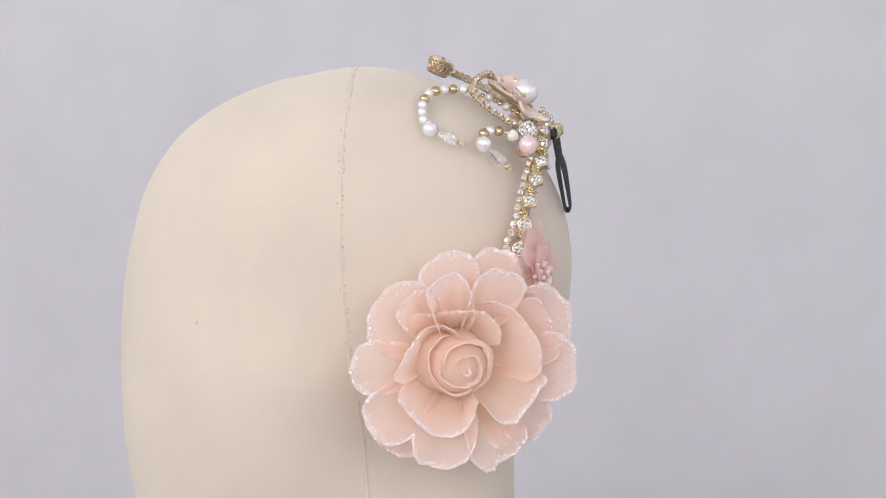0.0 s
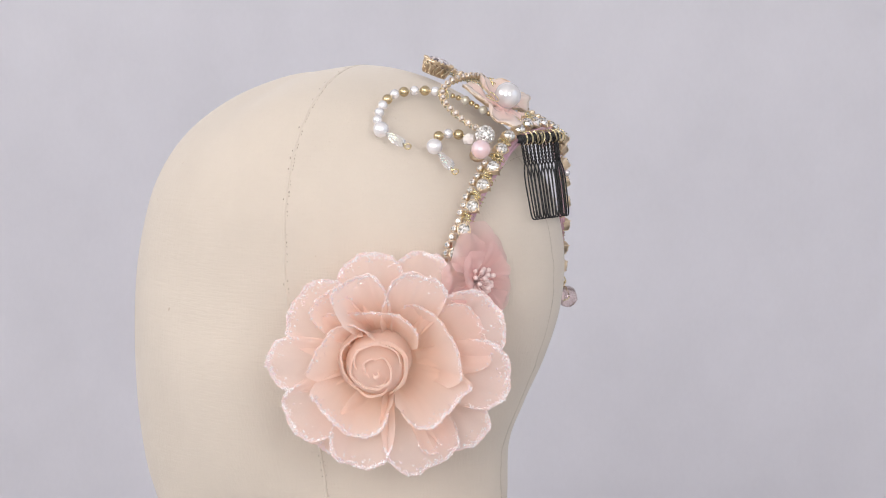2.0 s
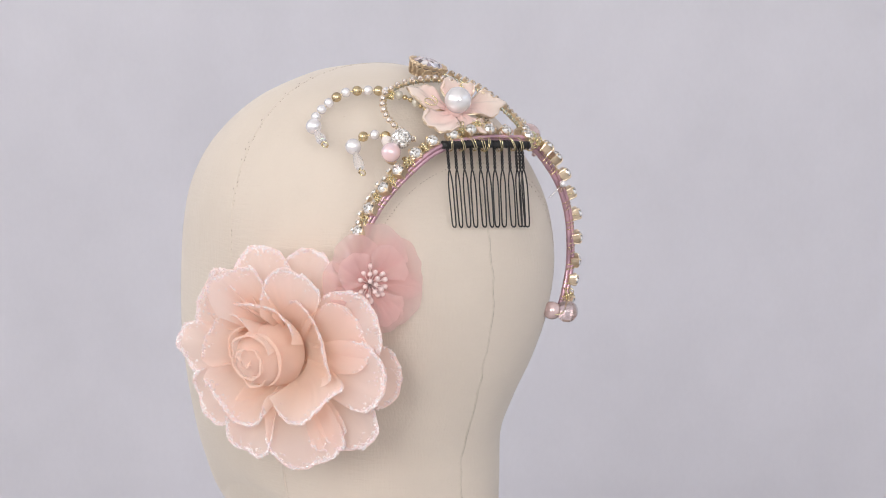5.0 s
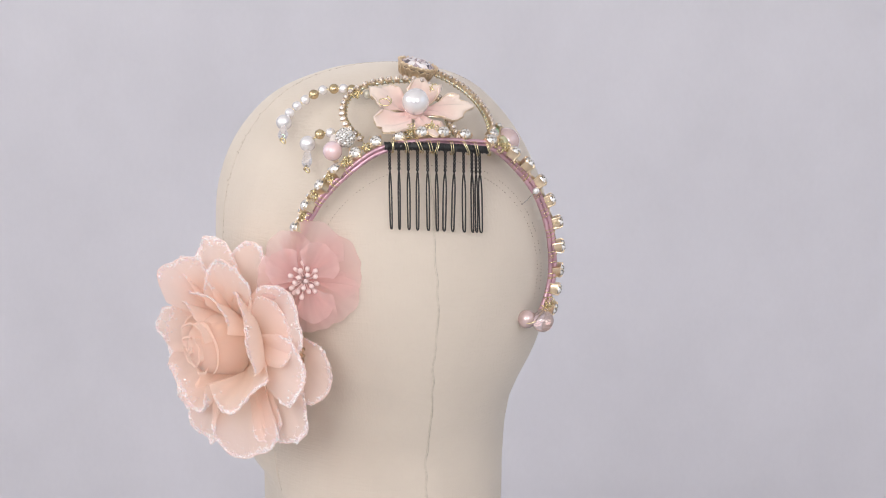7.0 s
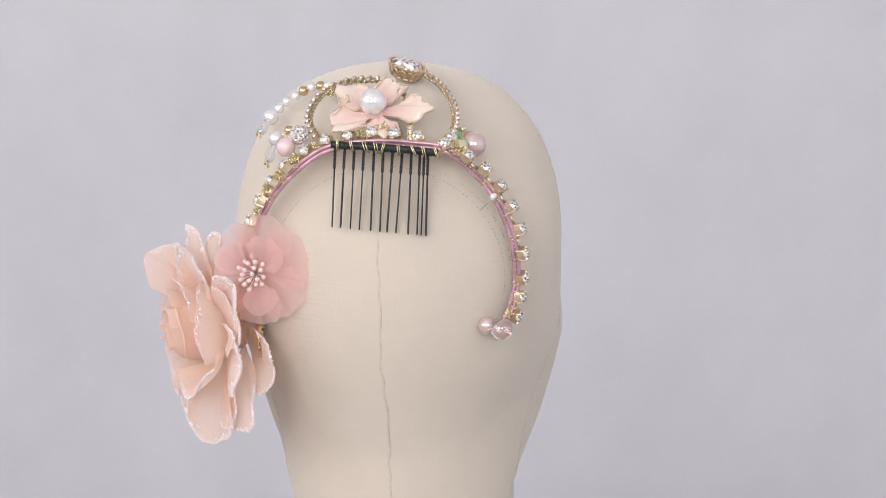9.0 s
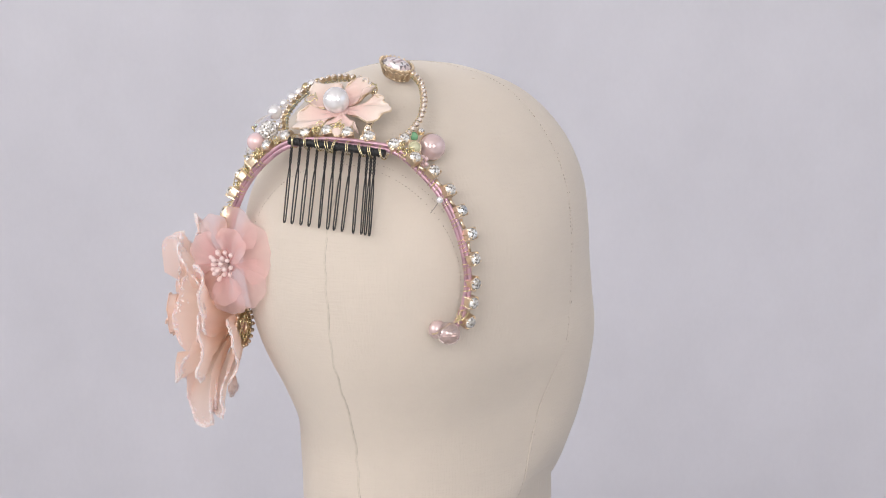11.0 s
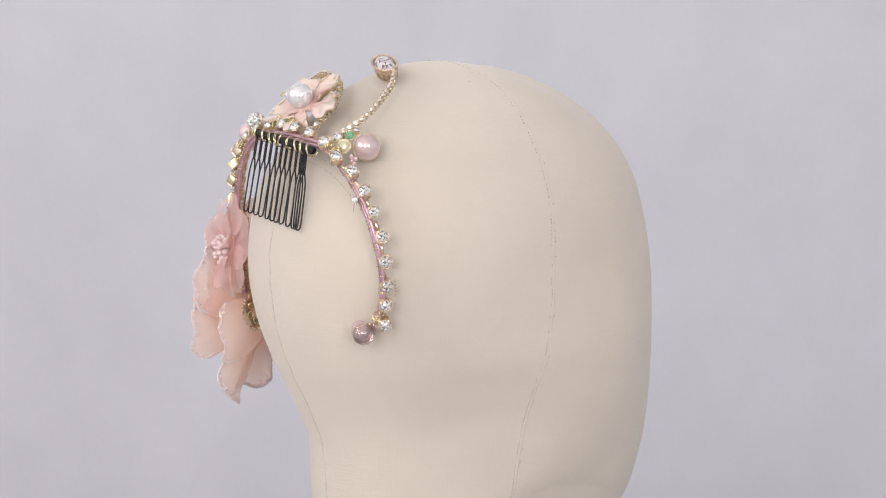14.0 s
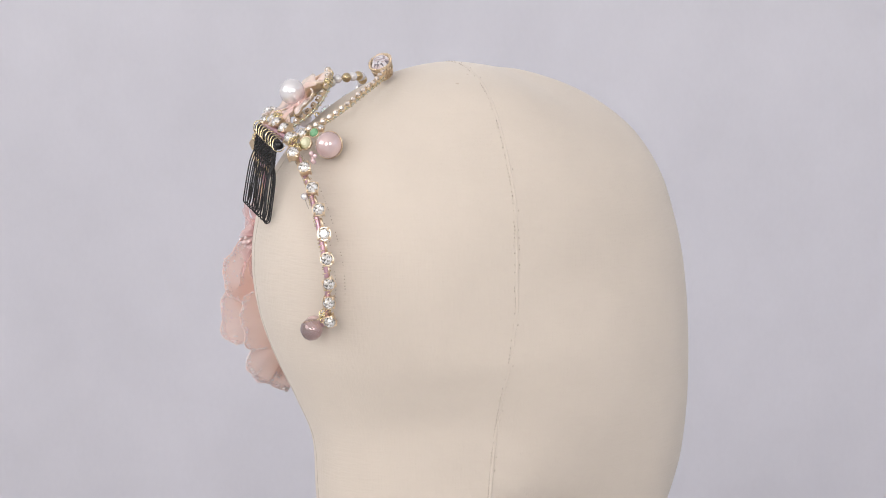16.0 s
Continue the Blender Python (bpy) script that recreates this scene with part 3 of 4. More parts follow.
# --- the black comb
def comb():
    left, right = mm(-26.2, -67.2, 289.8), mm(20.6, -65.2, 286.0)
    bar_path = spline([left, left.lerp(right, 0.5) + mm(0, -1.0, 0.6), right], 0.0012)
    bar = part("comb", tube(bmesh.new(), bar_path, lambda s: 0.0017 * (1 + 0.06 * math.sin(s * 90)), 10), M_BLACK, headpiece, None, "black wire hair comb")
    part("bar_winding", coil(bar_path, 26, 0.0016, 0.0003, 5), M_BLACK, bar)
    tops = (.04, .13, .22, .31, .405, .49, .58, .67, .755, .835, .875, .91)
    tips = (0, .09, .195, .29, .41, .51, .585, .68, .81, .905, .95, 1.0)
    low_l, low_r = mm(-25.3, -74.6, 254.3), mm(15.6, -71.0, 250.3)
    for a, b in zip(tops, tips):
        p = left.lerp(right, a) + Vector((0, -0.0008, -0.001))
        q = low_l.lerp(low_r, b)
        wide = Vector((0.14 + random.uniform(-0.08, 0.08), -0.99, 0)).normalized()
        down = (q - p).normalized()
        neck = p.lerp(q, 0.27)
        bm = bmesh.new()
        for sgn in (0, math.pi):
            twist = [p.lerp(neck, k / 30) + (Matrix.Rotation(k * 0.62 + sgn, 3, down) @ down.orthogonal().normalized()) * 0.0004 for k in range(31)]
            tube(bm, twist, 0.00035, 6)
        w = random.uniform(0.0014, 0.0017)
        loop = [neck, neck + wide * w * 0.55 + down * 0.0022, neck.lerp(q, 0.3) + wide * w, neck.lerp(q, 0.75) + wide * w * 0.95, q + wide * w * 0.8 - down * 0.0012, q + wide * w * 0.3 - down * 0.0001,
                q - wide * w * 0.3 - down * 0.0001, q - wide * w * 0.8 - down * 0.0012, neck.lerp(q, 0.75) - wide * w * 0.95, neck.lerp(q, 0.3) - wide * w, neck - wide * w * 0.55 + down * 0.0022, neck]
        tube(bm, spline(loop, 0.001), 0.00035, 6)
        part("tooth", bm, M_BLACK, bar)
    # gold wire that lashes the comb to the band
    for k in range(9):
        f = 0.06 + 0.9 * k / 8
        c = left.lerp(right, f)
        lean = mm(random.uniform(-2.0, 3.8), 0, 0)
        bm = bmesh.new()
        for o in (0, random.uniform(0.6, 1.3)):
            sh = mm(o, 0, 0)
            ring = [c + sh + mm(0, 1.5, 3.0), c + sh + lean * 0.2 + mm(0, -1.6, 3.2), c + sh + lean * 0.5 + mm(0, -2.9, 1.2), c + sh + lean + mm(0, -2.6, -1.8), c + sh + lean + mm(0, 0.5, -2.7), c + sh + lean * 1.2 + mm(0, 2.4, -0.5)]
            tube(bm, spline(ring, 0.0008), 0.00021, 5)
        part("binding_wire", bm, M_GOLDWIRE, bar)


comb()


# --- chains of small stones on a silvered tube
def chain(points, name, label):
    path = spline(points, 0.0014)
    ch = part(name, tube(bmesh.new(), path, 0.0008, 8), M_SILVERTUBE, headpiece, None, label)
    part("binding_wire", coil(path, len(path) * 0.55, 0.00105, 0.0002, 5), M_GOLDWIRE, ch)
    for p in spline(points, 0.0035):
        n = (Vector(p) - mm(-4, -38, 285))
        n = Vector((n.x * 0.8, n.y * 0.3 - 0.02, n.z * 0.8)).normalized()
        rhinestone(p + n * 0.0022, n, TINY, ch)
    return ch


LOOP = [mm(-34, -56, 292), mm(-38.5, -48, 297.5), mm(-38.5, -40, 303), mm(-34.5, -33.5, 308.5), mm(-27, -32.5, 312.5), mm(-17.5, -34.5, 314.5), mm(-6, -36.5, 314), mm(1.5, -38.5, 310), mm(4.8, -44, 302.5), mm(6, -51, 296.5), mm(7.5, -59.5, 291.5)]
STEM = [mm(8.2, -14.2, 315), mm(14, -18.5, 312), mm(18.8, -25, 308.5), mm(23, -33, 303.5), mm(25, -41, 298.5), mm(25, -49, 294.5), mm(23.5, -57, 290.5)]
chain(LOOP, "rhinestone_loop", "gold-set rhinestone chain bent into a loop")
chain(STEM, "rhinestone_stem", "gold-set rhinestone chain curving up to the large stone")
for c in (mm(1.5, -40, 311.5), mm(-32, -33, 310)):
    part("wire_knot", tangle(c, 16, 0.0020, 0.0010), M_GOLDWIRE, headpiece, None, "tangle of gold wire")


# --- the large navette stone in its pierced gold gallery
def navette():
    a, b = mm(-7.8, -12.6, 321.0), mm(8.0, -15.4, 316.2)
    mid = (a + b) / 2 + mm(0, 0, 0.6)
    x = (b - a).normalized()
    n = Vector((0.30, -0.36, 0.88))
    n = (n - x * n.dot(x)).normalized()
    y = n.cross(x)
    m = Matrix((x, y, n)).transposed().to_4x4()
    m.translation = mid

    def outline(s, k, z, sides=40):
        t = 2 * math.pi * k / sides
        c, q = math.cos(t), math.sin(t)
        return Vector((0.0088 * s * math.copysign(abs(c) ** 0.85, c), 0.0050 * s * math.copysign(abs(q) ** 1.15, q), z))

    def rings(levels, sides=40, close=True):
        bm = bmesh.new()
        rs = [[bm.verts.new(outline(s, k, z, sides)) for k in range(sides)] for s, z in levels]
        for p, q in zip(rs, rs[1:]):
            for k in range(sides):
                bm.faces.new((p[k], p[(k + 1) % sides], q[(k + 1) % sides], q[k]))
        if close:
            bm.faces.new(rs[-1])
        return bm
    setting = part("large_stone", rings([(0.7, -0.0054), (0.80, -0.0054), (0.82, -0.0047), (0.74, -0.0045)], close=False), M_GOLD, headpiece, m, "pale rose navette crystal in a pierced gold gallery")
    part("rim", rings([(0.93, -0.0004), (1.02, -0.0002), (1.04, 0.0008), (0.98, 0.0014), (0.9, 0.001)], close=False), M_GOLD, setting)
    part("inner_wall", rings([(0.72, -0.0050), (0.80, -0.0030), (0.88, -0.0008)], close=False), M_GOLD, setting)
    part("base_plate", rings([(0.72, -0.0050), (0.5, -0.0052)]), M_GOLD, setting)
    for k in range(16):
        t0, t1 = k * 2.5, k * 2.5 + 2.5
        bm = bmesh.new()
        for lo, hi in ((t0, t1), (t1, t0)):
            tube(bm, [outline(0.82, lo, -0.0050), outline(0.9, (lo * 2 + hi) / 3, -0.0032), outline(0.97, (lo + 2 * hi) / 3, -0.0012), outline(1.0, hi, -0.0002)], 0.0003, 5)
        part("gallery_arch", bm, M_GOLD, setting)
    for k in range(24):
        bm = ball(0.00062, 8, 6)
        bmesh.ops.translate(bm, verts=bm.verts, vec=outline(1.03, k * 40 / 24, 0.0013))
        part("claw", bm, M_GOLD, setting)
    st = rings([(0.93, 0.0002), (0.86, 0.0012), (0.62, 0.0026), (0.40, 0.0031)], 14)
    bmesh.ops.triangulate(st, faces=st.faces)
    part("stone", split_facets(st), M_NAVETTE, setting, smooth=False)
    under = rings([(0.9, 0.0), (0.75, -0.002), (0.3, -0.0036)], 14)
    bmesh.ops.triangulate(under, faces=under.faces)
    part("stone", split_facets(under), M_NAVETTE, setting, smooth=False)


navette()


# --- pearl sprays
def bead_data(r, mat, name="pearl"):
    return mesh_of(name, ball(r), mat)


P_MID = bead_data(0.0022, M_PEARL)
P_BIG = bead_data(0.0036, M_PEARL)
G_MID = bead_data(0.0023, M_GOLDBEAD, "gold_bead")
G_SMALL = bead_data(0.0012, M_GOLDBEAD, "gold_bead")
P_CREAM = bead_data(0.0020, M_CREAMPEARL)


def spray(name, label, anchor, beads, big, drop_end):
    """Beads threaded on a wire; the free end carries a large pearl, a crystal drop and a turned loop."""
    pts = [anchor] + [p for _, p in beads] + [big]
    sp = part(name, wire(pts, 0.00045, 0.0012, 6), M_GOLDWIRE, headpiece, None, label)
    for kind, p in beads:
        data = {"p": P_MID, "g": G_MID, "w": P_CREAM}[kind]
        part("gold_bead" if kind == "g" else "pearl", data, None, sp, aim(p, (random.random(), 1, random.random())))
    part("pearl", P_BIG, None, sp, Matrix.Translation(big))
    d = (drop_end - big).normalized()
    far = (drop_end - big).length
    start = big + d * 0.0034
    length = far - 0.0034 - 0.0022
    bm = lathe([(0.0006, 0), (0.0013, length * 0.12), (0.0022, length * 0.55), (0.0024, length * 0.72), (0.0018, length * 0.92), (0.0006, length)], 8)
    bmesh.ops.triangulate(bm, faces=[f for f in bm.faces if len(f.verts) > 4])
    part("crystal_drop", bm, M_DROP, sp, aim(start, d), "clear faceted crystal drop with an iridescent coat", smooth=False)
    m = aim(drop_end, Vector((0.75, 0.55, 0.35)))
    ring = [m @ Vector((0.0014 * math.cos(k * 0.42), 0.0014 * math.sin(k * 0.42), 0.00005 * k)) for k in range(18)]
    part("wire_loop", tube(bmesh.new(), [start + d * length * 0.9] + ring, 0.00036, 6), M_GOLDWIRE, sp)


spray("pearl_spray", "curved wire of white pearls and gold beads with a crystal drop", mm(-29.5, -33.5, 309.5),
      [("p", mm(-30.9, -28.7, 310.3)), ("g", mm(-32.2, -24.1, 310.6)), ("p", mm(-35.4, -20.5, 310.7)), ("g", mm(-39.2, -17.2, 310.5)), ("p", mm(-43.8, -15.0, 309.8)),
       ("g", mm(-47.8, -13.5, 307.9)), ("p", mm(-51.6, -13.2, 305.6)), ("p", mm(-55.6, -13.6, 302.9)), ("p", mm(-59.2, -14.6, 300.0))],
      mm(-62.4, -18.0, 296.2), mm(-65.7, -32.9, 289.6))
spray("pearl_spray", "short curved wire of pearls and gold beads with a crystal drop", mm(-41.5, -55, 291.5),
      [("g", mm(-42, -45.6, 292.9)), ("p", mm(-45.6, -42.4, 293.5)), ("g", mm(-50, -39.9, 292.8))],
      mm(-55.7, -40.7, 288.9), mm(-58.4, -52.2, 278.6))

inner = [mm(-29.5, -31.5, 310), mm(-24.5, -33.7, 307.9), mm(-21.5, -40.1, 305.3), mm(-18.6, -48.1, 300.4), mm(-18.9, -57.5, 296.2)]
string = part("bead_string", wire(inner, 0.0004, 0.0012, 6), M_GOLDWIRE, headpiece, None, "short string of cream pearls and tiny gold beads")
for k, p in enumerate(spline(inner, 0.0032)[1:]):
    if k % 3 == 1:
        part("gold_bead", G_SMALL, None, string, Matrix.Translation(p))
    elif k % 3 == 2:
        part("gold_bead", G_SMALL, None, string, Matrix.Translation(p + mm(0.2, 0.4, 0)))
    else:
        part("pearl", P_CREAM, None, string, Matrix.Translation(p))

# --- ornaments at the left knot
pave = part("rhinestone_ball", ball(0.0036, 16, 10), M_SILVER, headpiece, Matrix.Translation(mm(-42, -58.5, 293)), "silver ball covered in small rhinestones")
for k in range(34):
    zz = 1 - 2 * (k + 0.5) / 34
    aa = k * 2.39996
    d = Vector((math.sqrt(1 - zz * zz) * math.cos(aa), math.sqrt(1 - zz * zz) * math.sin(aa), zz))
    part("stone", SMALL[1], None, pave, aim(d * 0.0035, d, aa))
part("pink_bead", ball(0.0043, 32, 20), M_PINKBEAD, headpiece, Matrix.Translation(mm(-47.9, -59.5, 287.6)), "matte pale pink round bead")
part("white_bead", lathe([(0, -0.0026), (0.0015, -0.0023), (0.0029, 0), (0.0015, 0.0023), (0, 0.0026)], 8), M_WHITEBEAD, headpiece, aim(mm(-45.3, -52.4, 291.4), (0.7, 0.6, 0.2)), "matte ivory faceted bead", smooth=False)
part("leaf_setting", lathe([(0.0, 0), (0.002, 0.0003), (0.0034, 0.0012), (0.0036, 0.0016), (0.0026, 0.0012), (0, 0.0006)], 12), M_GOLD, headpiece, aim(mm(-46.0, -57, 285.5), (-0.8, -0.3, -0.4)))

# --- ornaments at the right knot
mp = part("mauve_pearl", ball(0.0060, 36, 24), M_MAUVEPEARL, headpiece, Matrix.Translation(mm(33.8, -45.2, 287.2)), "large mauve pearl in a thin gold cup")
part("cup", lathe([(0.0, -0.0064), (0.004, -0.0056), (0.0061, -0.0022), (0.0064, -0.0006), (0.0061, -0.0006), (0.0057, -0.0024), (0.003, -0.006)], 28), M_GOLD, mp, aim((0, 0, 0), (0.75, -0.45, 0.15)))


def cabochon(p, n, r, mat, label):
    c = part("coloured_stone", lathe([(0, -r * 0.6), (r * 0.8, -r * 0.6), (r * 1.05, 0), (r * 1.02, r * 0.15), (r * 0.9, r * 0.1)], 16), M_GOLD, headpiece, aim(p, n), label)
    bm = lathe([(r * 0.94, 0.0), (r * 0.8, r * 0.35), (r * 0.5, r * 0.55), (0, r * 0.6)], 10)
    part("stone", bm, mat, c, None, smooth=False)


cabochon(mm(27.4, -50.5, 292.2), (0.6, -0.5, 0.5), 0.0024, M_GREEN, "small green cut crystal in gold")
cabochon(mm(30, -54.8, 288.0), (0.65, -0.65, 0.3), 0.0031, M_YELLOW, "pale yellow-green cut crystal in gold")
rhinestone(mm(29.8, -47.8, 294.6), (0.5, -0.3, 0.8), SMALL, headpiece)
rhinestone(mm(25.6, -55.4, 292), (0.4, -0.6, 0.6), MEDIUM, headpiece)
for o in ((0, 0, 0), (1.9, 0.6, 0.9), (0.8, -0.8, 2.0), (2.4, -0.4, -1.2), (0.4, 0.3, -1.9)):
    part("seed_pearl", mesh_of("seed_pearl", ball(0.0011, 14, 10), M_PINKBEAD), None, headpiece, Matrix.Translation(mm(32.2 + o[0], -52.2 + o[1], 281.6 + o[2])))
part("white_bead", ball(0.0016), M_PEARL, headpiece, Matrix.Translation(mm(44, -58.3, 265.9)), "tiny white bead")
part("loose_wire", wire([mm(44, -58.3, 265.9), mm(41, -57, 262.5), mm(38, -55.5, 259.5)], 0.0002, 0.001, 5), M_SILVER, headpiece)

# --- the end of the band
eb = lathe([(0.0, -0.0046), (0.003, -0.0042), (0.0047, -0.0022), (0.0053, 0), (0.0047, 0.0022), (0.003, 0.0042), (0, 0.0046)], 12)
part("end_bead", eb, M_ROSEGLASS, headpiece, aim(mm(46.9, -56.9, 206.5), (0.5, -0.8, 0.25)), "faceted rose-tinted glass bead", smooth=True)
part("end_pearl", ball(0.0042), M_MAUVEPEARL, headpiece, Matrix.Translation(mm(40.2, -54.6, 207.3)), "small mauve pearl")
part("binding_wire", wire([mm(50, -51, 214), mm(48, -55, 210.5), mm(43.6, -59.5, 207.5), mm(40, -58.9, 206), mm(37.5, -56, 207)], 0.0003, 0.001, 5), M_GOLDWIRE, headpiece)


# --- the enamelled metal flower with its pearl
def petal_grid(fn, nu, nv, thick):
    """A sheet from fn(u, v) -> point, u 0..1 from root to rim, v -1..1 across, given thickness."""
    bm = bmesh.new()
    g = [[bm.verts.new(fn(i / nu, -1 + 2 * j / nv)) for j in range(nv + 1)] for i in range(nu + 1)]
    for i in range(nu):
        for j in range(nv):
            bm.faces.new((g[i][j], g[i + 1][j], g[i + 1][j + 1], g[i][j + 1]))
    bmesh.ops.recalc_face_normals(bm, faces=bm.faces)
    bmesh.ops.solidify(bm, geom=list(bm.faces), thickness=thick)
    return bm


def enamel_flower():
    n = Vector((0.0, -0.55, 0.83)).normalized()
    ex = Vector((1, 0, 0))
    ey = n.cross(ex)
    m = Matrix((ex, ey, n)).transposed().to_4x4()
    m.translation = mm(-9.4, -50.8, 302.4)
    fl = part("enamel_flower", lathe([(0, -0.001), (0.004, -0.001), (0.0045, 0), (0.003, 0.0012), (0, 0.0014)], 20), M_ENAMEL, headpiece, m, "glossy peach enamel flower with gilt edges")
    part("pearl", ball(0.0060, 40, 26), M_PEARL, fl, Matrix.Translation((0, 0, 0.0058)), "large lustrous white pearl")
    for ang, length, lift, curl, half in ((142, 0.0188, 0.0030, 0.0006, 0.62), (60, 0.0165, 0.0040, -0.0008, 0.64), (1, 0.0225, 0.0018, 0.0026, 0.38), (-68, 0.0155, 0.0000, -0.0012, 0.58), (-142, 0.0190, 0.0016, 0.0010, 0.64)):
        a0 = radians(ang)
        ph = random.uniform(0, 6)

        def fn(u, v, k=1.0, up=0.0):
            w = half * (0.55 + 0.5 * math.sin(math.pi * min(0.1 + u * 0.62, 1)))
            r = 0.0025 + length * u * (1 - 0.30 * abs(v) ** 2.4 * u)
            r *= 1 + 0.07 * u * math.sin(6 * v + ph) + 0.03 * u * math.sin(13 * v + 2 * ph) + 0.01 * u * math.sin(27 * v + ph)
            a = a0 + w * v * k * (0.95 if u < 0.9 else 0.85)
            z = lift * u ** 1.4 + curl * u * u * v + 0.0016 * u * (v * v) + 0.0013 * u * math.sin(4 * v + ph) + 0.0005 * math.sin(9 * u + 5 * v + ph) + up
            return Vector((r * math.cos(a), r * math.sin(a), z))
        part("petal", petal_grid(fn, 12, 14, 0.0006), M_ENAMEL, fl)
        part("gilt_back", petal_grid(lambda u, v: fn(u, v, 1.03, -0.0009), 10, 12, 0.0003), M_GOLD, fl)
        rim = [fn(0.25 + 0.75 * k / 10, -1) for k in range(11)] + [fn(1, -1 + 2 * k / 16) for k in range(1, 16)] + [fn(1 - 0.75 * k / 10, 1) for k in range(11)]
        part("gilt_edge", tube(bmesh.new(), [p + Vector((0, 0, -0.0003)) for p in rim], 0.00024, 6), M_GOLD, fl)
    # thin wire curl beside the pearl
    c = Vector((-0.0135, 0.001, 0.0045))
    part("wire_curl", tube(bmesh.new(), [c + Vector((0.0027 * math.cos(k * 0.35), 0.0030 * math.sin(k * 0.35), 0.0001 * k)) for k in range(22)], 0.00028, 6), M_GOLDWIRE, fl)
    for k in range(7):
        a = k * 2.4
        part("gold_bead", G_SMALL, None, fl, Matrix.Translation((0.007 * math.cos(a), -0.0165 + 0.0015 * math.sin(a), -0.003)))


enamel_flower()


# --- fabric flowers
def glitter(bm_points, size):
    """Tiny glued grains round the given places, as one joined sheet of flakes."""
    verts, faces = [], []
    for p in bm_points:
        r = size * random.uniform(0.6, 1.5)
        a = Vector((random.gauss(0, 1), random.gauss(0, 1), random.gauss(0, 1))).normalized()
        b = a.orthogonal().normalized()
        c = a.cross(b)
        i = len(verts)
        verts += [p + b * r, p + c * r, p - b * r, p - c * r, p + a * r * 0.6, p - a * r * 0.6]
        for k in range(4):
            faces.append((i + k, i + (k + 1) % 4, i + 4))
            faces.append((i + (k + 1) % 4, i + k, i + 5))
    me = bpy.data.meshes.new("glitter")
    me.from_pydata([tuple(v) for v in verts], [], faces)
    me.materials.append(M_GLITTER)
    return me


def sheet(fn, nu, nv, hem=0.0):
    """Thin cloth from fn(u, v), u 0..1 from root to rim, v -1..1 across, with a rolled hem along its free edge."""
    bm = bmesh.new()
    g = [[bm.verts.new(fn(i / nu, -1 + 2 * j / nv)) for j in range(nv + 1)] for i in range(nu + 1)]
    for i in range(nu):
        for j in range(nv):
            bm.faces.new((g[i][j], g[i + 1][j], g[i + 1][j + 1], g[i][j + 1]))
    if hem > 0:
        edge = [v.co.copy() for v in g[nu][nv // 12:nv + 1 - nv // 12]]
        tube(bm, edge, hem, 5)
    return bm


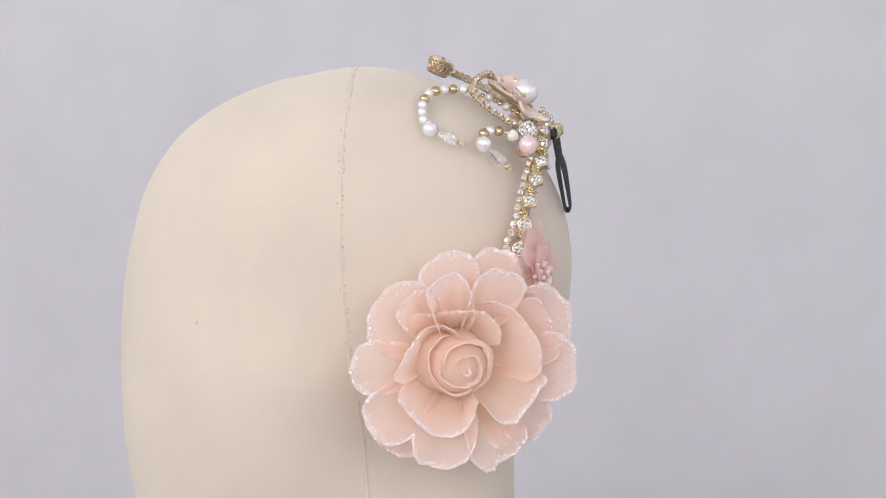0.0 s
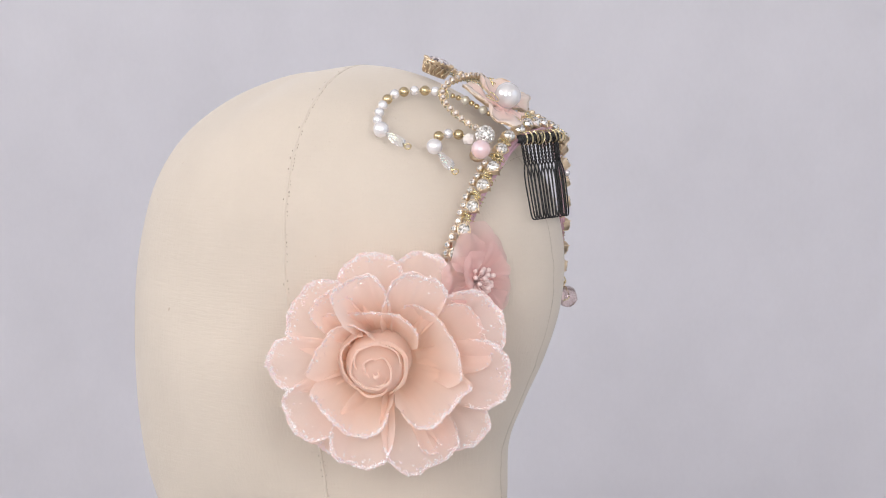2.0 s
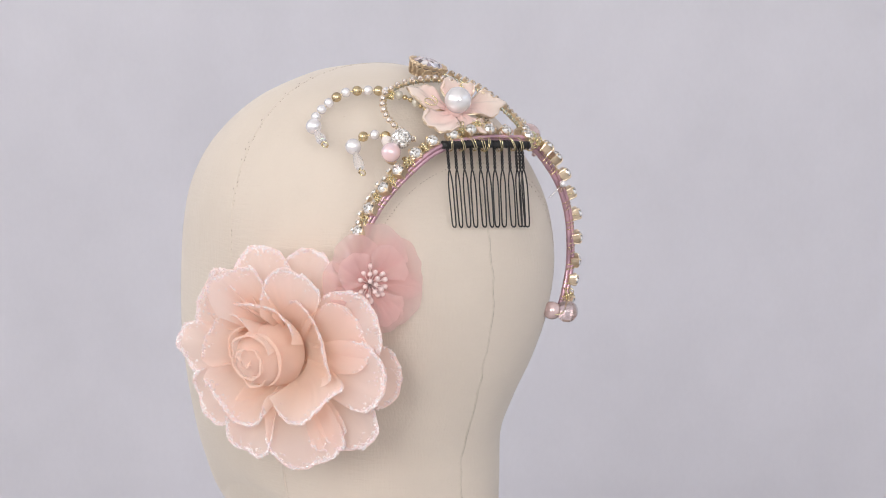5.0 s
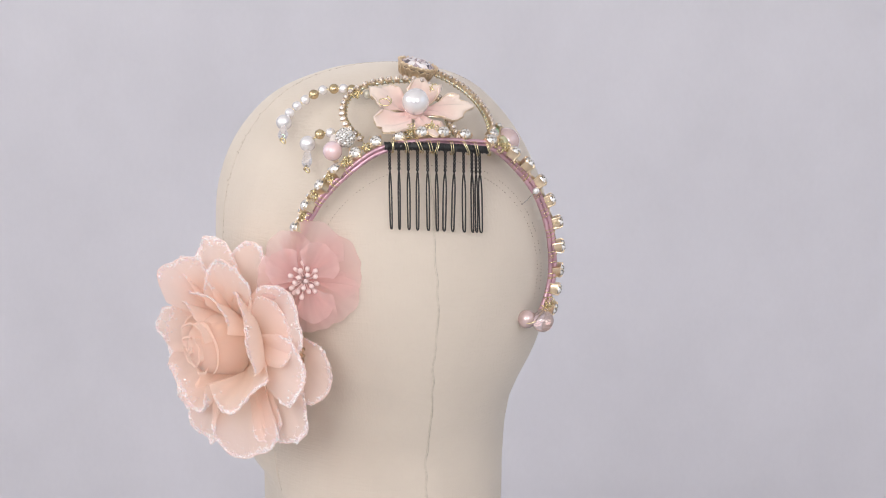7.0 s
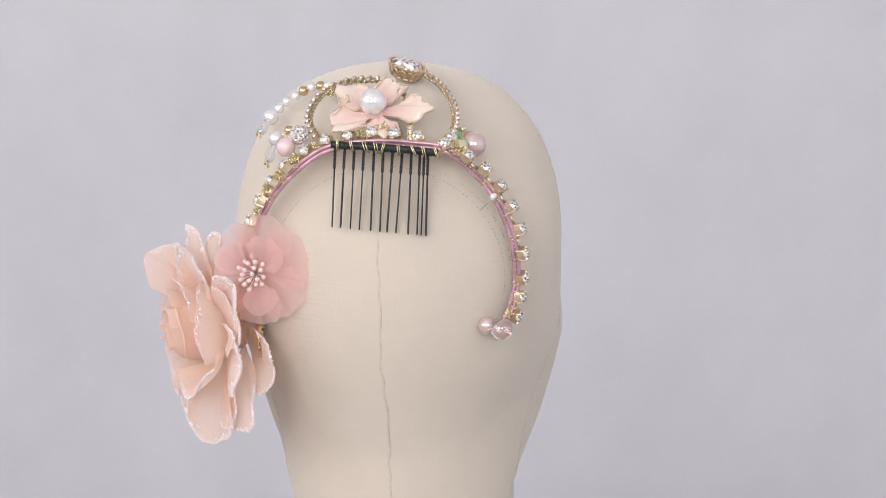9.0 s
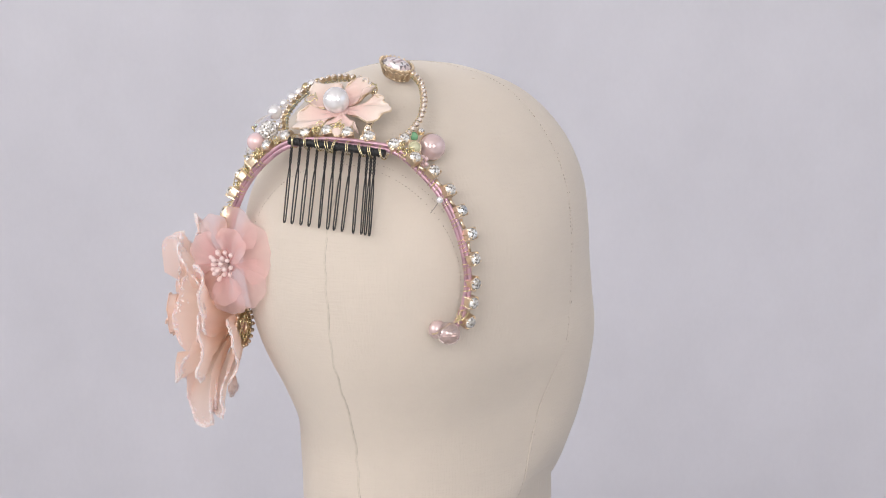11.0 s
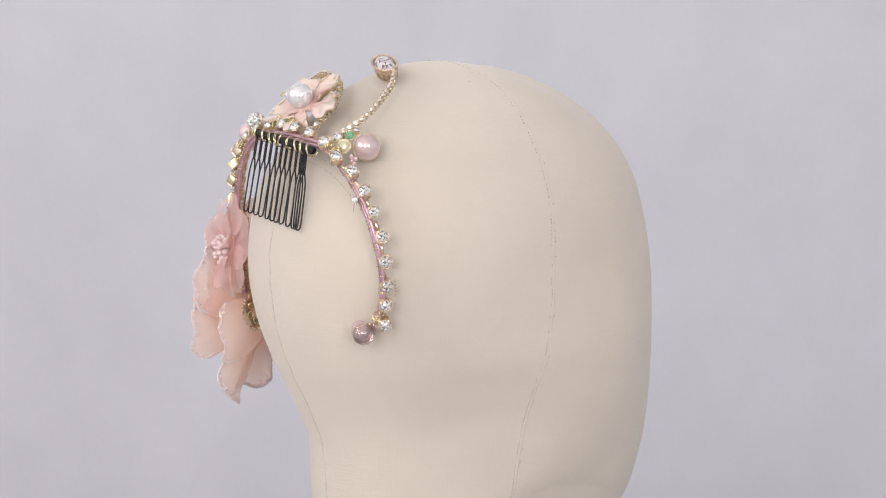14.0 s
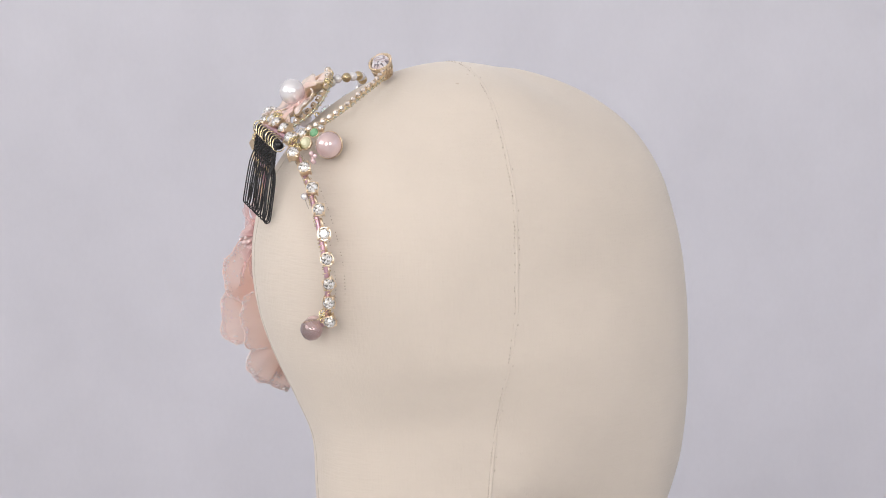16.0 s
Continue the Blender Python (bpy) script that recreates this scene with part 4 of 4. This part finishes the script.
def rose():
    n = Vector((-0.906, -0.423, 0.0)).normalized()
    e1 = Vector((0.423, -0.906, 0)).normalized()
    m = Matrix((e1, Vector((0, 0, 1)), n)).transposed().to_4x4()
    m.translation = mm(-77, -28.5, 198)
    ro = part("fabric_rose", lathe([(0, -0.003), (0.005, -0.003), (0.008, 0.0), (0.007, 0.005), (0, 0.008)], 20), M_ROSE, headpiece, m, "large blush fabric rose with glittered petal edges")

    def petal(ends, radii, heights, base, round_=2.6, rise=1.0, roll=0.0, wave=1.5, grains=170, r0=0.006, sink=2.0, spread=1.12, ext=1.32, nu=18, nv=34):
        """ends: the rim's two bearings; radii and heights in mm: at one end, in the middle, at the other.
        rise: above 1 the sheet stays low and climbs near its rim, below 1 it climbs at once. sink: how far its sides dip."""
        ph = random.uniform(0, 6)
        (ra, rm, rb), (za, zm, zb) = radii, heights

        def fn(u, v):
            # the sides run on past the rim's two ends and draw in, under the neighbours
            w = v * ext
            a = radians(ends[0] + (ends[1] - ends[0]) * (w * (spread + (1 - spread) * u) + 1) / 2)
            k = max(-1.0, min(1.0, w))
            R = rm + ((ra if w < 0 else rb) - rm) * abs(k) ** round_
            R *= 1 - 0.34 * (max(0.0, abs(w) - 0.88) / 0.44) ** 1.7
            R *= 1 + 0.010 * math.sin(5.2 * v + ph) + 0.007 * math.sin(12.3 * v + 2 * ph) + 0.004 * math.sin(23 * v + 3 * ph)
            Z = zm + (zb - za) / 2 * k + ((za + zb) / 2 - zm) * k * k - sink * (max(0.0, abs(w) - 0.9) / 0.42) ** 1.5
            r = r0 * 1000 + (R - r0 * 1000) * u
            lift = u ** rise if rise >= 1 else math.sin(u * math.pi / 2) ** rise
            z = base + (Z - base) * lift - roll * (max(0.0, u - 0.72) ** 2 / 0.08 - 0.6 * u ** 3)
            z += wave * u * u * (math.sin(4.1 * v + ph) + 0.5 * math.sin(8.7 * v + 2 * ph)) + 0.06 * math.sin(17 * v + 2.5 * math.sin(5 * u) + 3 * ph) * u * u
            return Vector((r * math.cos(a), r * math.sin(a), z)) * 0.001
        part("petal", sheet(fn, nu, nv, 0.00022), M_ROSE, ro)
        if grains:
            places = []
            for _ in range(int(grains * 2.4)):
                u = 1 - abs(random.gauss(0, 0.024 if random.random() < 0.85 else 0.07))
                v = random.uniform(-0.82, 0.82)
                places.append(fn(u, v) + Vector((random.gauss(0, 1), random.gauss(0, 1), random.gauss(0, 1))) * 0.00022)
            ob = part("glitter", glitter(places, 0.00042), None, ro)
            ob["kind"] = "stuff"

    # outer ring of scalloped petals, clockwise from the top
    petal((122, 79), (40, 50, 42), (22, 20, 18), 2, rise=0.9, grains=230)
    petal((86, 50), (42, 52, 42), (16, 13.5, 11), 0, rise=0.9, grains=220)
    petal((48, 4), (43, 53.5, 48), (19, 12.5, 12), 2, rise=0.8, grains=260)
    petal((14, -27), (43, 53.5, 45), (15, 14, 14), 4, rise=0.8, grains=240)
    petal((10, -30), (43, 52, 44), (1, -1.5, 1), -3, rise=1.0, grains=150)
    petal((-26, -58), (45, 53.5, 45), (4, 5, 12), -1, rise=0.9, grains=200)
    petal((-48, -91), (46, 50, 37.5), (12, 15, 26), 2, rise=0.9, grains=230)
    petal((-89, -133), (37.5, 47, 35), (26, 21, 23), 4, rise=0.9, grains=230)
    petal((-116, -146), (45, 50, 45), (9, 8, 10), -1, rise=0.9, grains=120)
    petal((-129, -168), (40, 50.5, 43), (17, 18.5, 20), 1, rise=0.9, grains=210)
    petal((-165, -198), (43, 51.5, 46), (20, 21, 22), 2, rise=0.9, grains=220)
    petal((165, 116), (43, 49.5, 41), (20, 19, 23), 1, rise=0.9, grains=250)
    # second ring
    petal((124, 88), (41, 43, 31), (39, 30, 27), 6, rise=1.0, grains=160, wave=1.0)
    petal((90, 50), (31, 44.5, 42), (28, 28, 22), 6, rise=1.0, grains=180, wave=1.0)
    petal((146, 116), (38, 42.5, 37), (27, 27, 29), 6, rise=1.0, grains=80, wave=1.0)
    petal((44, -2), (40, 44, 44), (18, 13, 15), 6, rise=0.8, grains=60, wave=1.0)
    petal((-44, -70), (40, 45, 42), (9, 11, 13), 5, rise=0.9, grains=90, wave=1.0)
    # inner cup
    petal((76, -12), (26, 31.5, 33), (17, 27, 24), 9, rise=2.2, grains=110, ext=1.16, r0=0.012, wave=0.9, round_=3.4, nv=36)
    petal((-71, -12), (18, 32.5, 39), (31, 28.5, 21), 10, rise=2.0, roll=1.5, grains=230, ext=1.16, r0=0.010, wave=0.6, round_=3.0, nv=36)
    petal((-86, -164), (17, 32.5, 36), (32, 28, 30), 10, rise=2.0, roll=1.5, grains=230, ext=1.16, r0=0.010, wave=0.6, round_=3.0, nv=36)
    petal((184, 112), (36, 29.5, 16), (29, 32, 32), 12, rise=1.9, roll=2.0, grains=70, ext=1.16, r0=0.011, wave=0.6, round_=2.2, nv=36)
    petal((140, 42), (37, 25, 19), (28, 29.5, 28), 12, rise=1.9, roll=2.5, grains=80, ext=1.16, r0=0.011, wave=0.6, round_=2.0, nv=40)
    # rolled heart: thin upright sheets wound round one another
    core = Vector((-0.0046, 0.0015, 0))
    part("bud", lathe([(0, 0.0344), (0.003, 0.0339), (0.006, 0.0324), (0.009, 0.0302), (0.0112, 0.0280), (0.0132, 0.0215), (0.0130, 0.010), (0, 0.010)], 32), M_ROSE, ro, Matrix.Translation(core), "tightly rolled peach heart")
    for ang, rad, off, half, top, lip, slant in ((176, 0.0108, 0.0030, 1.40, 0.0284, 0.0012, -0.0012), (28, 0.0100, 0.0014, 1.75, 0.0302, 0.0026, 0.0016), (-92, 0.0104, 0.0008, 1.30, 0.0288, 0.0014, 0.0012),
                                                 (108, 0.0088, 0.0012, 1.75, 0.0345, 0.0014, -0.0016), (-118, 0.0076, 0.0010, 1.60, 0.0328, 0.0012, 0.0014), (-6, 0.0056, 0.0010, 1.75, 0.0352, 0.0014, 0.0012),
                                                 (165, 0.0034, 0.0006, 1.75, 0.0358, 0.0012, -0.0010), (-60, 0.0016, 0.0004, 1.70, 0.0364, 0.0010, 0.0006)):
        a0, ph = radians(ang), random.uniform(0, 6)
        mid = core + Vector((math.cos(a0), math.sin(a0), 0)) * off

        def fn(u, v):
            # a wall that leans in over the sheets inside it, its lip barely turned out
            a = a0 + half * v * (0.85 + 0.15 * u)
            up, over = min(u / 0.8, 1), max(0.0, (u - 0.7) / 0.3)
            ends = 1 - abs(v) ** 2.6
            z = 0.012 + (top - 0.012) * up ** 0.85 * (1 - 0.13 * abs(v) ** 2.2) + slant * v * up - 0.25 * lip * over ** 2 * ends
            r = rad * (1.0 + 0.36 * (1 - up ** 1.3)) + lip * over * (0.3 + 0.7 * ends) - rad * 0.24 * v * up
            z += 0.0005 * up * math.sin(4.5 * v + ph) + 0.0003 * over * math.sin(11 * v + 2 * ph)
            r += 0.0005 * math.sin(5 * v + ph) * up + 0.0002 * math.sin(12 * v + 3 * ph) * up
            return mid + Vector((r * math.cos(a), r * math.sin(a), z))
        part("petal", sheet(fn, 18, 32, 0.00016), M_ROSE, ro)


rose()


def organza_flower():
    n = Vector((-0.28, -0.95, 0.10)).normalized()
    e1 = Vector((0, 0, 1)).cross(n).normalized()
    m = Matrix((e1, n.cross(e1), n)).transposed().to_4x4()
    m.translation = mm(-61.5, -61.5, 231.5)
    fl = part("organza_flower", lathe([(0, -0.002), (0.003, -0.002), (0.004, 0), (0.003, 0.0015), (0, 0.002)], 16), M_ORGANZA, headpiece, m, "small sheer pink organza flower with stamens")
    for k, (ang, R, lift, half, fold) in enumerate(((78, 24.5, 3.0, 0.78, 3.2), (22, 24.5, 1.0, 0.80, 1.6), (-32, 23.5, 0.5, 0.72, 1.4), (-82, 22.0, 1.5, 0.66, 2.4), (-140, 19.0, 2.5, 0.66, 2.2), (168, 20.0, 3.5, 0.66, 3.0), (122, 22.0, 5.0, 0.62, 3.4),
                                                   (48, 17.0, 7.0, 0.72, 2.6), (-62, 17.5, 6.0, 0.62, 2.8), (145, 16.0, 8.5, 0.70, 3.2))):
        a0, ph = radians(ang), random.uniform(0, 6)

        def fn(u, v):
            r = 1.5 + R * u * (1 - 0.30 * abs(v) ** 2.4 + 0.02 * math.sin(5 * v + ph) + 0.012 * math.sin(13 * v + 2 * ph))
            a = a0 + half * 1.1 * v * (0.6 + 0.4 * u ** 0.6) + 0.05 * math.sin(3 * u + ph)
            z = lift * u + fold * u * v * v + 0.55 * fold * u * u * math.sin(3.2 * v + ph) + 0.35 * u * math.sin(9 * v + 3 * u + ph) + 0.12 * math.sin(21 * v + 2 * ph) * u - 2.0 * max(0, u - 0.65) ** 2 / 0.12 + 0.25 * k
            return Vector((r * math.cos(a), r * math.sin(a), z)) * 0.001
        part("petal", sheet(fn, 14, 32), M_ORGANZA, fl)
    tip = mesh_of("anther", lathe([(0, -0.0020), (0.0007, -0.0014), (0.00108, -0.0001), (0.00095, 0.0009), (0, 0.0014)], 10), M_STAMEN)
    for k in range(21):
        f = math.sqrt((k + 0.5) / 21)
        a = k * 2.39996
        d = Vector((math.cos(a) * f * 0.85, math.sin(a) * f * 0.85, 1 - 0.45 * f)).normalized()
        q = d * (0.0085 + random.uniform(-0.001, 0.0012))
        part("stamen", tube(bmesh.new(), [Vector((0, 0, 0.001)), q * 0.5 + Vector((0, 0, 0.0006)), q], 0.0003, 5), M_STAMEN, fl)
        part("anther", tip, None, fl, aim(q, d))


organza_flower()


# ---------------------------------------------------------------- what moves
def motions():
    rows = [(k * 0.5, pose(0, 0, 0, 0, 0, turn_at(k * 0.5))) for k in range(33)]
    walk(head, rows)
    walk(headpiece, rows)


motions()
